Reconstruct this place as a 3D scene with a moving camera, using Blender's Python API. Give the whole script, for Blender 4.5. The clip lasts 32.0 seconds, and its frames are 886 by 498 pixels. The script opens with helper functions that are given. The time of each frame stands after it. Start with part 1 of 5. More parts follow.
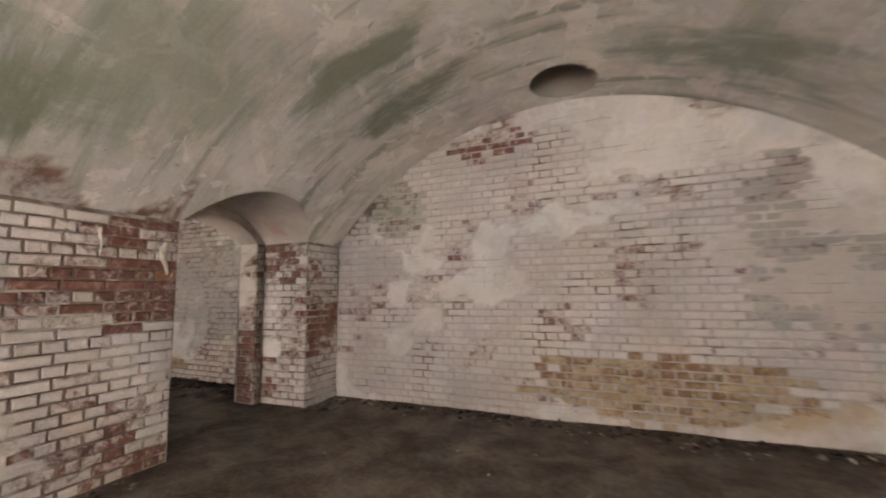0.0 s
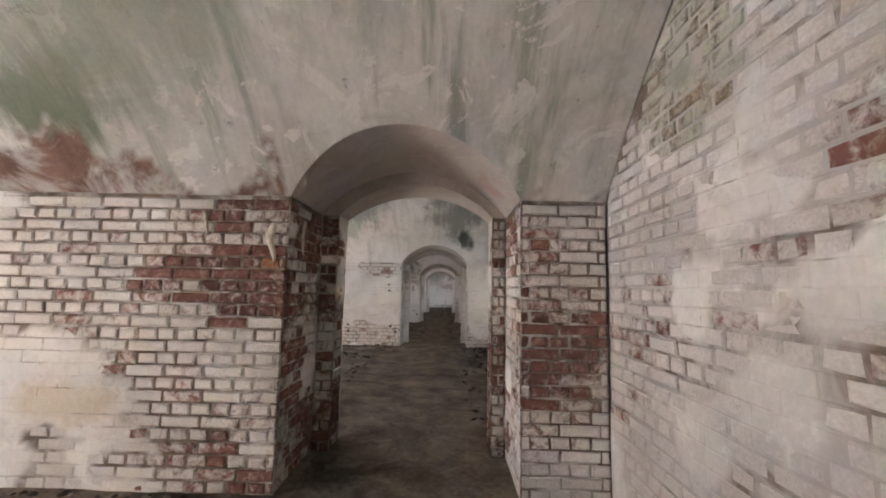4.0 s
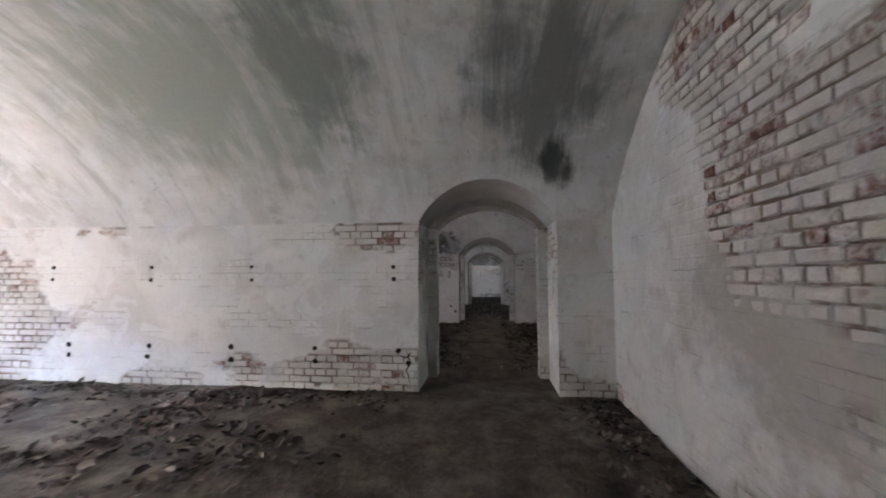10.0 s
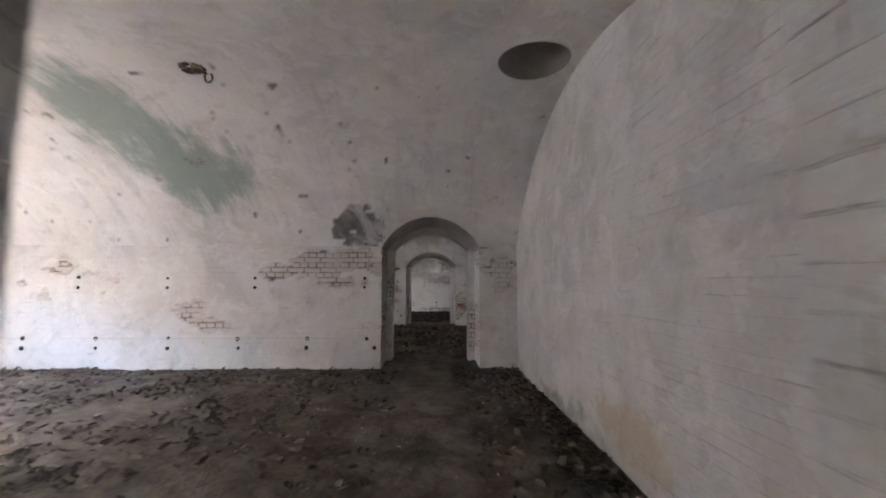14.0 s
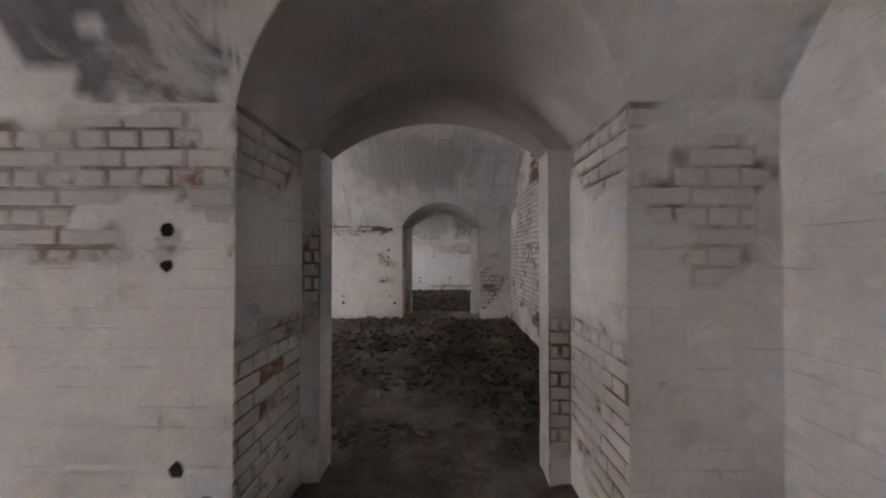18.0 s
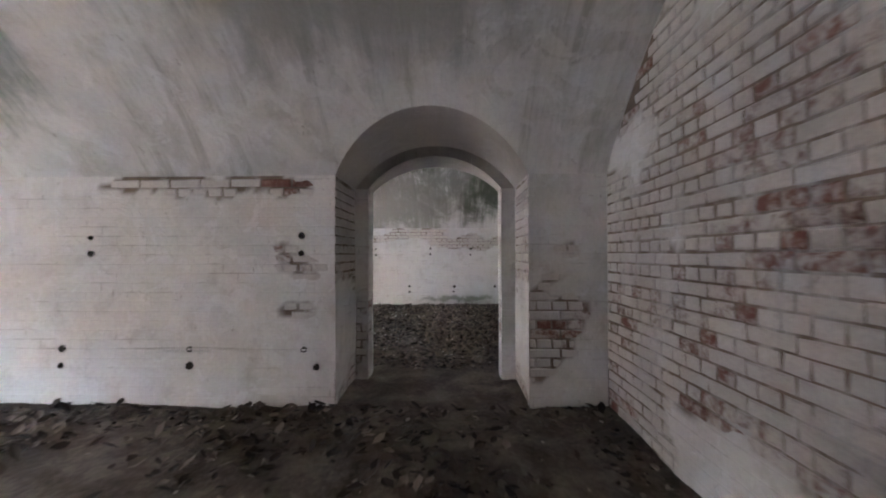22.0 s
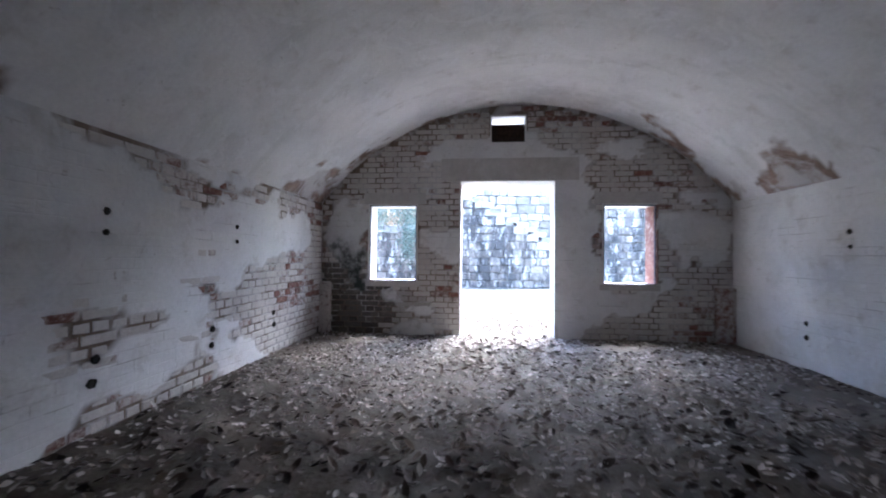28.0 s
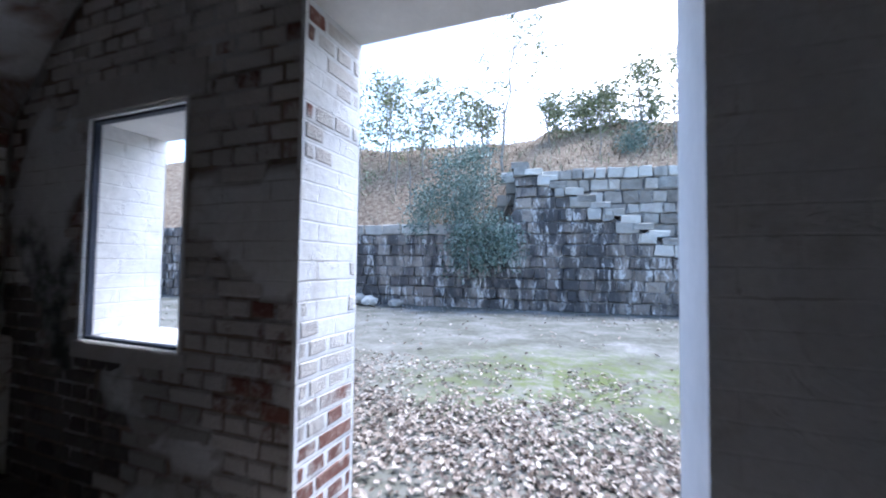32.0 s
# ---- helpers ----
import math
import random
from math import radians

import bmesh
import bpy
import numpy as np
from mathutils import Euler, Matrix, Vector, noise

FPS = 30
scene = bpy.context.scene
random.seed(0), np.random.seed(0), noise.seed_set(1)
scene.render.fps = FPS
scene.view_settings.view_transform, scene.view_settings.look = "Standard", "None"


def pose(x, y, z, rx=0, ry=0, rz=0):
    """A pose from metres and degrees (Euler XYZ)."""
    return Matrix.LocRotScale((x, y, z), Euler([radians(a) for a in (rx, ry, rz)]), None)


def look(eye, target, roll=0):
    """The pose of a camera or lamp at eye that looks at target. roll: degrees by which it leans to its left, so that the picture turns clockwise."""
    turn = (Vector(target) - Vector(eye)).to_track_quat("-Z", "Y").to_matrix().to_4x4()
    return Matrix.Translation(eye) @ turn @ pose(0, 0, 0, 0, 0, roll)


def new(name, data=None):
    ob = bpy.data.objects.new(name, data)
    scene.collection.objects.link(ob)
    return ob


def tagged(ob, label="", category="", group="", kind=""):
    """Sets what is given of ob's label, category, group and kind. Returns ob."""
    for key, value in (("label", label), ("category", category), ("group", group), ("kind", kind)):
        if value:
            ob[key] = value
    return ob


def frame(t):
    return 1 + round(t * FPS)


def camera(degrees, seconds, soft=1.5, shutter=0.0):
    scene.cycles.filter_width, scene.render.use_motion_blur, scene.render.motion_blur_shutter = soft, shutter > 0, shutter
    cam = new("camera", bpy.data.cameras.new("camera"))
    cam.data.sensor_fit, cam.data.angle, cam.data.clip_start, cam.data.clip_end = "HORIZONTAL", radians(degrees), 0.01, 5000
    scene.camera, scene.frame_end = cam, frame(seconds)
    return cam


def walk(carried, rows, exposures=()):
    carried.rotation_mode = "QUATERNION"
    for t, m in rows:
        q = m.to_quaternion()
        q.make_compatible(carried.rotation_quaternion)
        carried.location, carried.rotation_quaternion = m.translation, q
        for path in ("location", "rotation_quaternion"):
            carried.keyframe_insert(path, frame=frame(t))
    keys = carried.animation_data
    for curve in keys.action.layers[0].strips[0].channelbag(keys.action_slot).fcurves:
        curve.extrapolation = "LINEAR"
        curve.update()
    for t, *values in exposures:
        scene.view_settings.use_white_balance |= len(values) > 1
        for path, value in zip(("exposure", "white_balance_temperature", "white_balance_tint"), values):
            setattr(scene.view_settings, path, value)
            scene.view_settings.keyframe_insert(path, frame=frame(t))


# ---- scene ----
cam = camera(95.5, 32.0, 1.9, 0.5)
PATH = [
    (0, (-0.52, 0.106, 1.257), (-1.291, 1.94, 1.466), -0.7),
    (0.5, (-0.554, 0.641, 1.255), (-1.65, 2.301, 1.459), 0.0),
    (1, (-0.59, 1.195, 1.265), (-1.935, 2.663, 1.459), 0.5),
    (1.5, (-0.672, 1.737, 1.257), (-2.233, 2.973, 1.44), 0.8),
    (2, (-0.787, 2.218, 1.255), (-2.511, 3.213, 1.443), 0.5),
    (2.5, (-0.897, 2.632, 1.257), (-2.76, 3.334, 1.44), 0.5),
    (3, (-1.027, 2.92, 1.259), (-2.977, 3.318, 1.455), 0.6),
    (3.5, (-1.12, 3.14, 1.25), (-3.106, 3.262, 1.451), 0.9),
    (4, (-1.161, 3.265, 1.256), (-3.151, 3.237, 1.458), 1.2),
    (4.5, (-1.137, 3.337, 1.257), (-3.122, 3.197, 1.458), 1.3),
    (6.5, (-2.004, 3.205, 1.238), (-3.979, 2.929, 1.393), 1.30),
    (7, (-2.404, 3.160, 1.243), (-4.378, 2.882, 1.392), 0.96),
    (7.5, (-2.883, 3.095, 1.249), (-4.858, 2.814, 1.392), 0.72),
    (8, (-3.465, 3.040, 1.259), (-5.440, 2.758, 1.403), 0.45),
    (8.5, (-4.075, 2.985, 1.264), (-6.050, 2.704, 1.404), 0.29),
    (9, (-4.655, 2.966, 1.266), (-6.631, 2.689, 1.400), 0.15),
    (9.5, (-5.248, 2.955, 1.260), (-7.226, 2.685, 1.390), 0.01),
    (10, (-5.856, 2.983, 1.246), (-7.839, 2.760, 1.380), -0.07),
    (10.5, (-6.462, 2.995, 1.220), (-8.449, 2.823, 1.360), -0.10),
    (11, (-7.073, 3.020, 1.194), (-9.065, 2.914, 1.344), -0.08),
    (11.5, (-7.671, 3.016, 1.175), (-9.664, 2.972, 1.331), 0.00),
    (12, (-8.262, 2.986, 1.179), (-10.255, 3.020, 1.337), 0.11),
    (12.5, (-8.841, 2.956, 1.192), (-10.835, 3.010, 1.348), 0.13),
    (13, (-9.410, 2.999, 1.214), (-11.402, 3.051, 1.380), 0.12),
    (13.5, (-9.93, 3.013, 1.234), (-11.962, 3.060, 1.412), 0.11),
    (14, (-10.495, 3.000, 1.246), (-12.487, 3.042, 1.426), 0.12),
    (14.5, (-11.139, 2.987, 1.251), (-13.131, 3.020, 1.429), 0.16),
    (16.5, (-13.447, 3.020, 1.225), (-15.447, 3.012, 1.257), -0.08),
    (17, (-14.012, 3.043, 1.235), (-16.012, 3.029, 1.266), -0.11),
    (17.5, (-14.577, 3.021, 1.242), (-16.577, 3.003, 1.276), -0.04),
    (18, (-15.150, 3.007, 1.253), (-17.149, 2.986, 1.285), -0.00),
    (18.5, (-15.720, 2.999, 1.269), (-17.720, 2.975, 1.300), -0.01),
    (19, (-16.304, 3.009, 1.282), (-18.304, 2.986, 1.317), -0.15),
    (19.5, (-16.936, 2.992, 1.270), (-18.935, 2.969, 1.298), -0.04),
    (20, (-17.547, 2.957, 1.247), (-19.546, 2.934, 1.277), 0.04),
    (20.5, (-18.144, 2.937, 1.238), (-20.143, 2.912, 1.270), -0.04),
    (21, (-18.742, 2.956, 1.230), (-20.741, 2.924, 1.263), -0.18),
    (21.5, (-19.344, 3.005, 1.204), (-21.343, 2.970, 1.235), -0.21),
    (22, (-19.956, 3.042, 1.199), (-21.955, 3.000, 1.228), -0.14),
    (22.5, (-20.573, 3.068, 1.191), (-22.572, 3.016, 1.216), -0.08),
    (23, (-21.204, 3.035, 1.178), (-23.203, 2.981, 1.200), -0.09),
    (23.5, (-21.834, 2.987, 1.160), (-23.833, 2.932, 1.186), -0.15),
    (24, (-22.456, 2.926, 1.147), (-24.455, 2.866, 1.175), -0.04),
    (24.5, (-23.085, 2.907, 1.132), (-25.078, 2.747, 1.166), -0.03),
    (25, (-23.665, 2.824, 1.118), (-25.595, 2.299, 1.156), -0.00),
    (25.5, (-24.179, 2.712, 1.107), (-25.917, 1.724, 1.160), 0.19),
    (26, (-24.641, 2.566, 1.105), (-26.057, 1.155, 1.166), 0.50),
    (26.5, (-25.109, 2.317, 1.104), (-26.046, 0.551, 1.161), 0.7),
    (28.5, (-26.731, 0.668, 1.076), (-26.358, -1.297, 1.116), 0.6),
    (29, (-26.972, 0.16, 1.101), (-26.506, -1.785, 1.142), 0.7),
    (29.5, (-27.118, -0.37, 1.117), (-26.577, -2.295, 1.155), 0.8),
    (30, (-27.215, -0.917, 1.132), (-26.638, -2.831, 1.182), 1.0),
    (30.5, (-27.263, -1.503, 1.114), (-26.653, -3.407, 1.172), 1.0),
    (31, (-27.254, -2.099, 1.118), (-26.62, -3.995, 1.179), 1.0),
    (31.5, (-27.19, -2.656, 1.114), (-26.526, -4.542, 1.177), 1.3),
    (32, (-27.112, -3.252, 1.123), (-26.394, -5.117, 1.202), 0.8),
]
EXPOSURES = [(0, 8.05, 7600, 22), (3.0, 8.1, 7200, 20), (4.5, 8.5, 7000, 19), (6.5, 8.45, 7000, 20), (7.5, 8.45, 7000, 20), (9.0, 8.1, 6550, 18), (10.0, 7.6, 6350, 17), (11.0, 7.65, 6650, 18), (12.0, 7.95, 6700, 17), (13.1, 8.15, 7000, 17), (14.0, 7.8, 6700, 18), (14.5, 7.82, 6700, 18), (17, 8.0, 6850, 19), (20, 7.95, 6550, 19), (21.5, 7.85, 6600, 19), (23, 8.15, 6650, 20), (24, 8.1, 6650, 20), (25, 7.55, 6450, 19), (26, 6.3, 6050, 17), (28.5, 4.3, 5650, 14), (30, 3.5, 5500, 12), (32, 2.4, 5450, 12)]
walk(cam, [(t, look(eye, target, roll)) for t, eye, target, roll in PATH], EXPOSURES)

# ---- light: an overcast sky that enters by the doors and windows of the front ----
world = bpy.data.worlds.new("sky")
scene.world = world
world.use_nodes = True
wn, wl = world.node_tree.nodes, world.node_tree.links
sky_node = wn.new("ShaderNodeTexSky")
sky_node.sky_type, sky_node.sun_disc = "NISHITA", False
sky_node.sun_elevation, sky_node.sun_rotation = radians(38), radians(200)
sky_node.air_density, sky_node.dust_density, sky_node.ozone_density = 1.0, 1.5, 1.0
wl.new(sky_node.outputs[0], wn["Background"].inputs[0])
wn["Background"].inputs[1].default_value = 0.15
sun_data = bpy.data.lights.new("sun", "SUN")
sun_data.energy, sun_data.angle, sun_data.color = 1.5, radians(25), (1.0, 0.96, 0.9)
sun = new("sun", sun_data)
# area lamps added in the first two doorways, on top of the sky's light
for door_x, watts in ((-0.82, 0.45), (-7.30, 0.2)):
    lamp = bpy.data.lights.new("door_daylight", "AREA")
    lamp.shape, lamp.size, lamp.size_y, lamp.energy, lamp.color = "RECTANGLE", 1.24, 2.0, watts, (0.93, 0.97, 1.0)
    new("door_daylight", lamp).matrix_world = look((door_x, -4.78, 1.06), (door_x, 0, 1.06))
sun.matrix_world = look((0, -20, 30), (4, -9, 0))

# ---- plan, in metres ----
XW = [-3.71, -10.20, -16.68, -23.16, -29.64]   # west face of each casemate
WIDE, THICK = 5.55, 0.93                         # casemate width, cross wall thickness
YB, YF, TF = 4.27, -4.44, 0.38                   # back wall, front wall, front wall thickness
SPRING, CROWN = 1.84, 3.20
RISE = CROWN - SPRING
RV = ((WIDE / 2) ** 2 + RISE ** 2) / (2 * RISE)
CZ = CROWN - RV
# each passage: the wide east part, the narrow west part with its crown, and how deep the wide part goes
DOOR = [(2.236, 3.723), (2.223, 3.707), (2.195, 3.690), (2.110, 3.655), (2.2, 3.7)]
NARROW = [(2.376, 3.613, 2.115), (2.335, 3.596, 2.135), (2.297, 3.570, 2.15), (2.233, 3.524, 2.16)]
STEPS = [0.66, 0.705, 0.71, 0.69]
DTOPS = [2.20, 2.22, 2.24, 2.255]
COURSE, BRICK = 0.0757, 0.248


def arc(y, y0, y1, top):
    """Height of a segmental arch over y0..y1."""
    a, h = (y1 - y0) / 2, top - SPRING
    r = (a * a + h * h) / (2 * h)
    d = min(abs(y - (y0 + y1) / 2), a)
    return top - r + math.sqrt(max(r * r - d * d, 0))


def vault_z(dx):
    return CZ + math.sqrt(max(RV * RV - dx * dx, 0))


def vault_dx(z):
    return math.sqrt(max(RV * RV - (z - CZ) ** 2, 0))


# ---- noise on arrays ----
def hash2(i, j, seed):
    n = (i.astype(np.int64) * 374761393 + j.astype(np.int64) * 668265263 + seed * 982451653) & 0xFFFFFFFF
    n = ((n ^ (n >> 13)) * 1274126177) & 0xFFFFFFFF
    return ((n ^ (n >> 16)) & 0xFFFF) / 65535.0


def vnoise(u, v, seed):
    i, j = np.floor(u), np.floor(v)
    f, g = u - i, v - j
    f, g = f * f * (3 - 2 * f), g * g * (3 - 2 * g)
    a, b = hash2(i, j, seed), hash2(i + 1, j, seed)
    c, d = hash2(i, j + 1, seed), hash2(i + 1, j + 1, seed)
    return (a * (1 - f) + b * f) * (1 - g) + (c * (1 - f) + d * f) * g


def fbm(u, v, seed, octaves=4):
    u, v = np.asarray(u, float), np.asarray(v, float)
    out, amp, tot = 0, 1.0, 0
    for k in range(octaves):
        out = out + amp * vnoise(u * 2 ** k + 17.3 * k, v * 2 ** k + 9.1 * k, seed + k)
        tot += amp
        amp *= 0.5
    return out / tot


def smooth(a, b, x):
    t = np.clip((x - a) / (b - a), 0, 1)
    return t * t * (3 - 2 * t)


def blob(u, v, cu, cv, ru, rv):
    """1 in the middle of an oval, 0 outside it."""
    return 1 - smooth(0.35, 1.0, np.sqrt(((u - cu) / ru) ** 2 + ((v - cv) / rv) ** 2))


# ---- materials ----
def material(name):
    m = bpy.data.materials.new(name)
    m.use_nodes = True
    n, l = m.node_tree.nodes, m.node_tree.links
    return m, n, l, n["Principled BSDF"]


def add(n, kind, **values):
    node = n.new("ShaderNode" + kind)
    for k, v in values.items():
        if k in node.inputs:
            node.inputs[k].default_value = v
    return node


def position(n, l, scale=(1, 1, 1), offset=(0, 0, 0)):
    g = n.new("ShaderNodeNewGeometry")
    m = n.new("ShaderNodeMapping")
    m.inputs["Scale"].default_value, m.inputs["Location"].default_value = scale, offset
    l.new(g.outputs["Position"], m.inputs["Vector"])
    return m.outputs[0]


def noise_out(n, l, vec, scale, detail=5.0, rough=0.6, distort=0.0):
    t = n.new("ShaderNodeTexNoise")
    for k, v in (("Scale", scale), ("Detail", detail), ("Roughness", rough), ("Distortion", distort)):
        t.inputs[k].default_value = v
    l.new(vec, t.inputs["Vector"])
    return t.outputs["Fac"]


def ramp(n, l, fac, stops):
    r = n.new("ShaderNodeValToRGB")
    while len(r.color_ramp.elements) < len(stops):
        r.color_ramp.elements.new(0.5)
    for e, (p, c) in zip(r.color_ramp.elements, stops):
        e.position, e.color = p, (*c, 1) if len(c) == 3 else (c[0],) * 3 + (1,)
    l.new(fac, r.inputs[0])
    return r.outputs[0]


def gate(n, l, fac, a, b):
    """0 below a, 1 above b."""
    m = n.new("ShaderNodeMapRange")
    m.interpolation_type = "SMOOTHSTEP"
    m.inputs[1].default_value, m.inputs[2].default_value = a, b
    l.new(fac, m.inputs[0])
    return m.outputs[0]


def maths(n, l, op, a, b):
    m = n.new("ShaderNodeMath")
    m.operation = op
    for k, v in ((0, a), (1, b)):
        if isinstance(v, (int, float)):
            m.inputs[k].default_value = v
        else:
            l.new(v, m.inputs[k])
    return m.outputs[0]


def mix(n, l, fac, a, b, blend="MIX"):
    m = n.new("ShaderNodeMix")
    m.data_type, m.blend_type = "RGBA", blend
    for k, v in ((0, fac), (6, a), (7, b)):
        if isinstance(v, (int, float)):
            m.inputs[k].default_value = v
        elif isinstance(v, tuple):
            m.inputs[k].default_value = (*v, 1)
        else:
            l.new(v, m.inputs[k])
    return m.outputs[2]


def bump(n, l, height, bsdf, distance, strength=1.0):
    b = n.new("ShaderNodeBump")
    b.inputs["Strength"].default_value, b.inputs["Distance"].default_value = strength, distance
    l.new(height, b.inputs["Height"])
    l.new(b.outputs[0], bsdf.inputs["Normal"])


def oval(n, l, pos, centre, radius, soft=0.6):
    """1 inside an oval round a place, with a ragged edge by the warped position."""
    s = n.new("ShaderNodeVectorMath")
    s.operation = "SUBTRACT"
    l.new(pos, s.inputs[0])
    s.inputs[1].default_value = centre
    d = n.new("ShaderNodeVectorMath")
    d.operation = "DIVIDE"
    l.new(s.outputs[0], d.inputs[0])
    d.inputs[1].default_value = radius
    e = n.new("ShaderNodeVectorMath")
    e.operation = "LENGTH"
    l.new(d.outputs[0], e.inputs[0])
    m = n.new("ShaderNodeMapRange")
    m.interpolation_type = "SMOOTHSTEP"
    m.inputs[1].default_value, m.inputs[2].default_value = 1.0, 1.0 - soft
    l.new(e.outputs["Value"], m.inputs[0])
    return m.outputs[0]


def warped(n, l, pos, amount, scale):
    t = n.new("ShaderNodeTexNoise")
    t.inputs["Scale"].default_value, t.inputs["Detail"].default_value = scale, 4
    l.new(pos, t.inputs["Vector"])
    s = n.new("ShaderNodeVectorMath")
    s.operation = "SUBTRACT"
    l.new(t.outputs["Color"], s.inputs[0])
    s.inputs[1].default_value = (0.5, 0.5, 0.5)
    k = n.new("ShaderNodeVectorMath")
    k.operation = "SCALE"
    l.new(s.outputs[0], k.inputs[0])
    k.inputs["Scale"].default_value = amount
    a = n.new("ShaderNodeVectorMath")
    l.new(pos, a.inputs[0])
    l.new(k.outputs[0], a.inputs[1])
    return a.outputs[0]


ALGAE, NEAR_BLACK, RUST, OCHRE, SALT = (0.20, 0.235, 0.175), (0.045, 0.055, 0.05), (0.36, 0.13, 0.07), (0.50, 0.38, 0.20), (0.80, 0.79, 0.77)


def limewash(name, base=(0.74, 0.71, 0.67), seed=0.0, stains=(), algae=0.5, streaks=False, mortar=(0.155, 0.118, 0.094), joints=0.75, flaking=0.4, filled=0.0):
    """Old limewash: warm white, grimy in blotches, with algae and stains; bare joints show mortar."""
    m, n, l, b = material(name)
    pos = position(n, l, offset=(seed, seed * 0.7, seed * 0.3))
    true = position(n, l)
    big = noise_out(n, l, pos, 0.9, 6, 0.62, 0.6)
    mid = noise_out(n, l, pos, 4.5, 6, 0.65)
    fine = noise_out(n, l, pos, 38, 4, 0.7)
    c = mix(n, l, gate(n, l, big, 0.38, 0.72), base, tuple(v * 0.80 for v in base))
    c = mix(n, l, maths(n, l, "MULTIPLY", gate(n, l, mid, 0.52, 0.75), 0.55), c, (0.47, 0.44, 0.40))
    if streaks:
        run = noise_out(n, l, position(n, l, (0.5, 4.4, 0.5), (seed, 0, 0)), 1.0, 6, 0.66)
        c = mix(n, l, maths(n, l, "MULTIPLY", gate(n, l, run, 0.52, 0.68), min(0.85, algae * 1.5)), c, (0.27, 0.285, 0.24))
        run2 = noise_out(n, l, position(n, l, (0.6, 1.9, 0.5), (seed, 4, 0)), 1.6, 8, 0.7)
        c = mix(n, l, maths(n, l, "MULTIPLY", gate(n, l, run2, 0.52, 0.66), min(0.5, algae)), c, (0.40, 0.40, 0.36))
    flake = gate(n, l, noise_out(n, l, pos, 2.6, 8, 0.66, 1.2), 0.545, 0.57)
    c = mix(n, l, maths(n, l, "MULTIPLY", flake, flaking), c, tuple(min(0.8, v * 1.13) for v in base))
    speck = gate(n, l, noise_out(n, l, pos, 11, 5, 0.7, 0.6), 0.64, 0.70)
    c = mix(n, l, maths(n, l, "MULTIPLY", speck, flaking), c, (0.26, 0.225, 0.19))
    green = noise_out(n, l, position(n, l, offset=(seed + 5, 3, seed)), 1.3, 7, 0.65, 0.8)
    c = mix(n, l, maths(n, l, "MULTIPLY", gate(n, l, green, 0.50, 0.70), algae), c, (0.34, 0.365, 0.30))
    bent = warped(n, l, warped(n, l, true, 0.55, 1.6), 0.10, 7.0)
    drag = noise_out(n, l, position(n, l, (0.65, 3.3, 0.65), (seed, 2, 1)), 1.2, 7, 0.66, 0.7)
    thin = noise_out(n, l, position(n, l, (0.9, 9.0, 0.9), (seed, 5, 3)), 1.5, 8, 0.7, 0.4)
    cloud = noise_out(n, l, position(n, l, offset=(seed + 8, 1, seed)), 1.9, 8, 0.68, 0.9)
    rags = maths(n, l, "ADD", maths(n, l, "MULTIPLY", drag, 0.42), maths(n, l, "ADD", maths(n, l, "MULTIPLY", thin, 0.20), maths(n, l, "MULTIPLY", cloud, 0.38))) if streaks else maths(n, l, "ADD", maths(n, l, "MULTIPLY", mid, 0.6), maths(n, l, "MULTIPLY", big, 0.4))
    for centre, radius, colour, strength in stains:
        f = oval(n, l, bent, centre, radius, 0.95)
        rag = gate(n, l, maths(n, l, "ADD", maths(n, l, "MULTIPLY", f, 0.30), rags), 0.55, 0.77)
        f = maths(n, l, "MULTIPLY", gate(n, l, f, 0.0, 0.40), maths(n, l, "ADD", 0.08, maths(n, l, "MULTIPLY", rag, 0.92)))
        c = mix(n, l, maths(n, l, "MULTIPLY", f, strength), c, colour)
    if not streaks and joints:
        sep = n.new("ShaderNodeSeparateXYZ")
        l.new(true, sep.inputs[0])
        com = n.new("ShaderNodeCombineXYZ")
        l.new(maths(n, l, "ADD", sep.outputs[0], sep.outputs[1]), com.inputs[0])
        l.new(sep.outputs[2], com.inputs[1])
        bond = n.new("ShaderNodeTexBrick")
        for key, value in (("Scale", 1.0), ("Mortar Size", 0.0048), ("Mortar Smooth", 0.6), ("Brick Width", BRICK), ("Row Height", COURSE), ("Bias", 0.0)):
            bond.inputs[key].default_value = value
        bend = n.new("ShaderNodeVectorMath")
        l.new(com.outputs[0], bend.inputs[0])
        wob = n.new("ShaderNodeTexNoise")
        wob.inputs["Scale"].default_value = 9
        l.new(true, wob.inputs["Vector"])
        sc = n.new("ShaderNodeVectorMath")
        sc.operation = "SCALE"
        sc.inputs["Scale"].default_value = 0.010
        l.new(wob.outputs["Color"], sc.inputs[0])
        l.new(sc.outputs[0], bend.inputs[1])
        l.new(bend.outputs[0], bond.inputs["Vector"])
        some = gate(n, l, noise_out(n, l, position(n, l, (0.7, 0.7, 2.6), (seed, 9, 2)), 2.0, 6, 0.7), 0.52, 0.64)
        crack = maths(n, l, "MULTIPLY", maths(n, l, "MULTIPLY", bond.outputs["Fac"], some), joints)
        c = mix(n, l, crack, c, (0.22, 0.185, 0.155))
    at = n.new("ShaderNodeAttribute")
    at.attribute_name = "bare"
    dirt = mix(n, l, gate(n, l, mid, 0.35, 0.65), mortar, tuple(min(1, v * 1.6) for v in mortar))
    if joints:
        limed = gate(n, l, noise_out(n, l, position(n, l, offset=(seed, 6, 4)), 2.1, 6, 0.68, 0.8), 0.44 - filled, 0.60 - filled)
        dirt = mix(n, l, maths(n, l, "MULTIPLY", limed, 0.82), dirt, tuple(v * 0.74 for v in base))
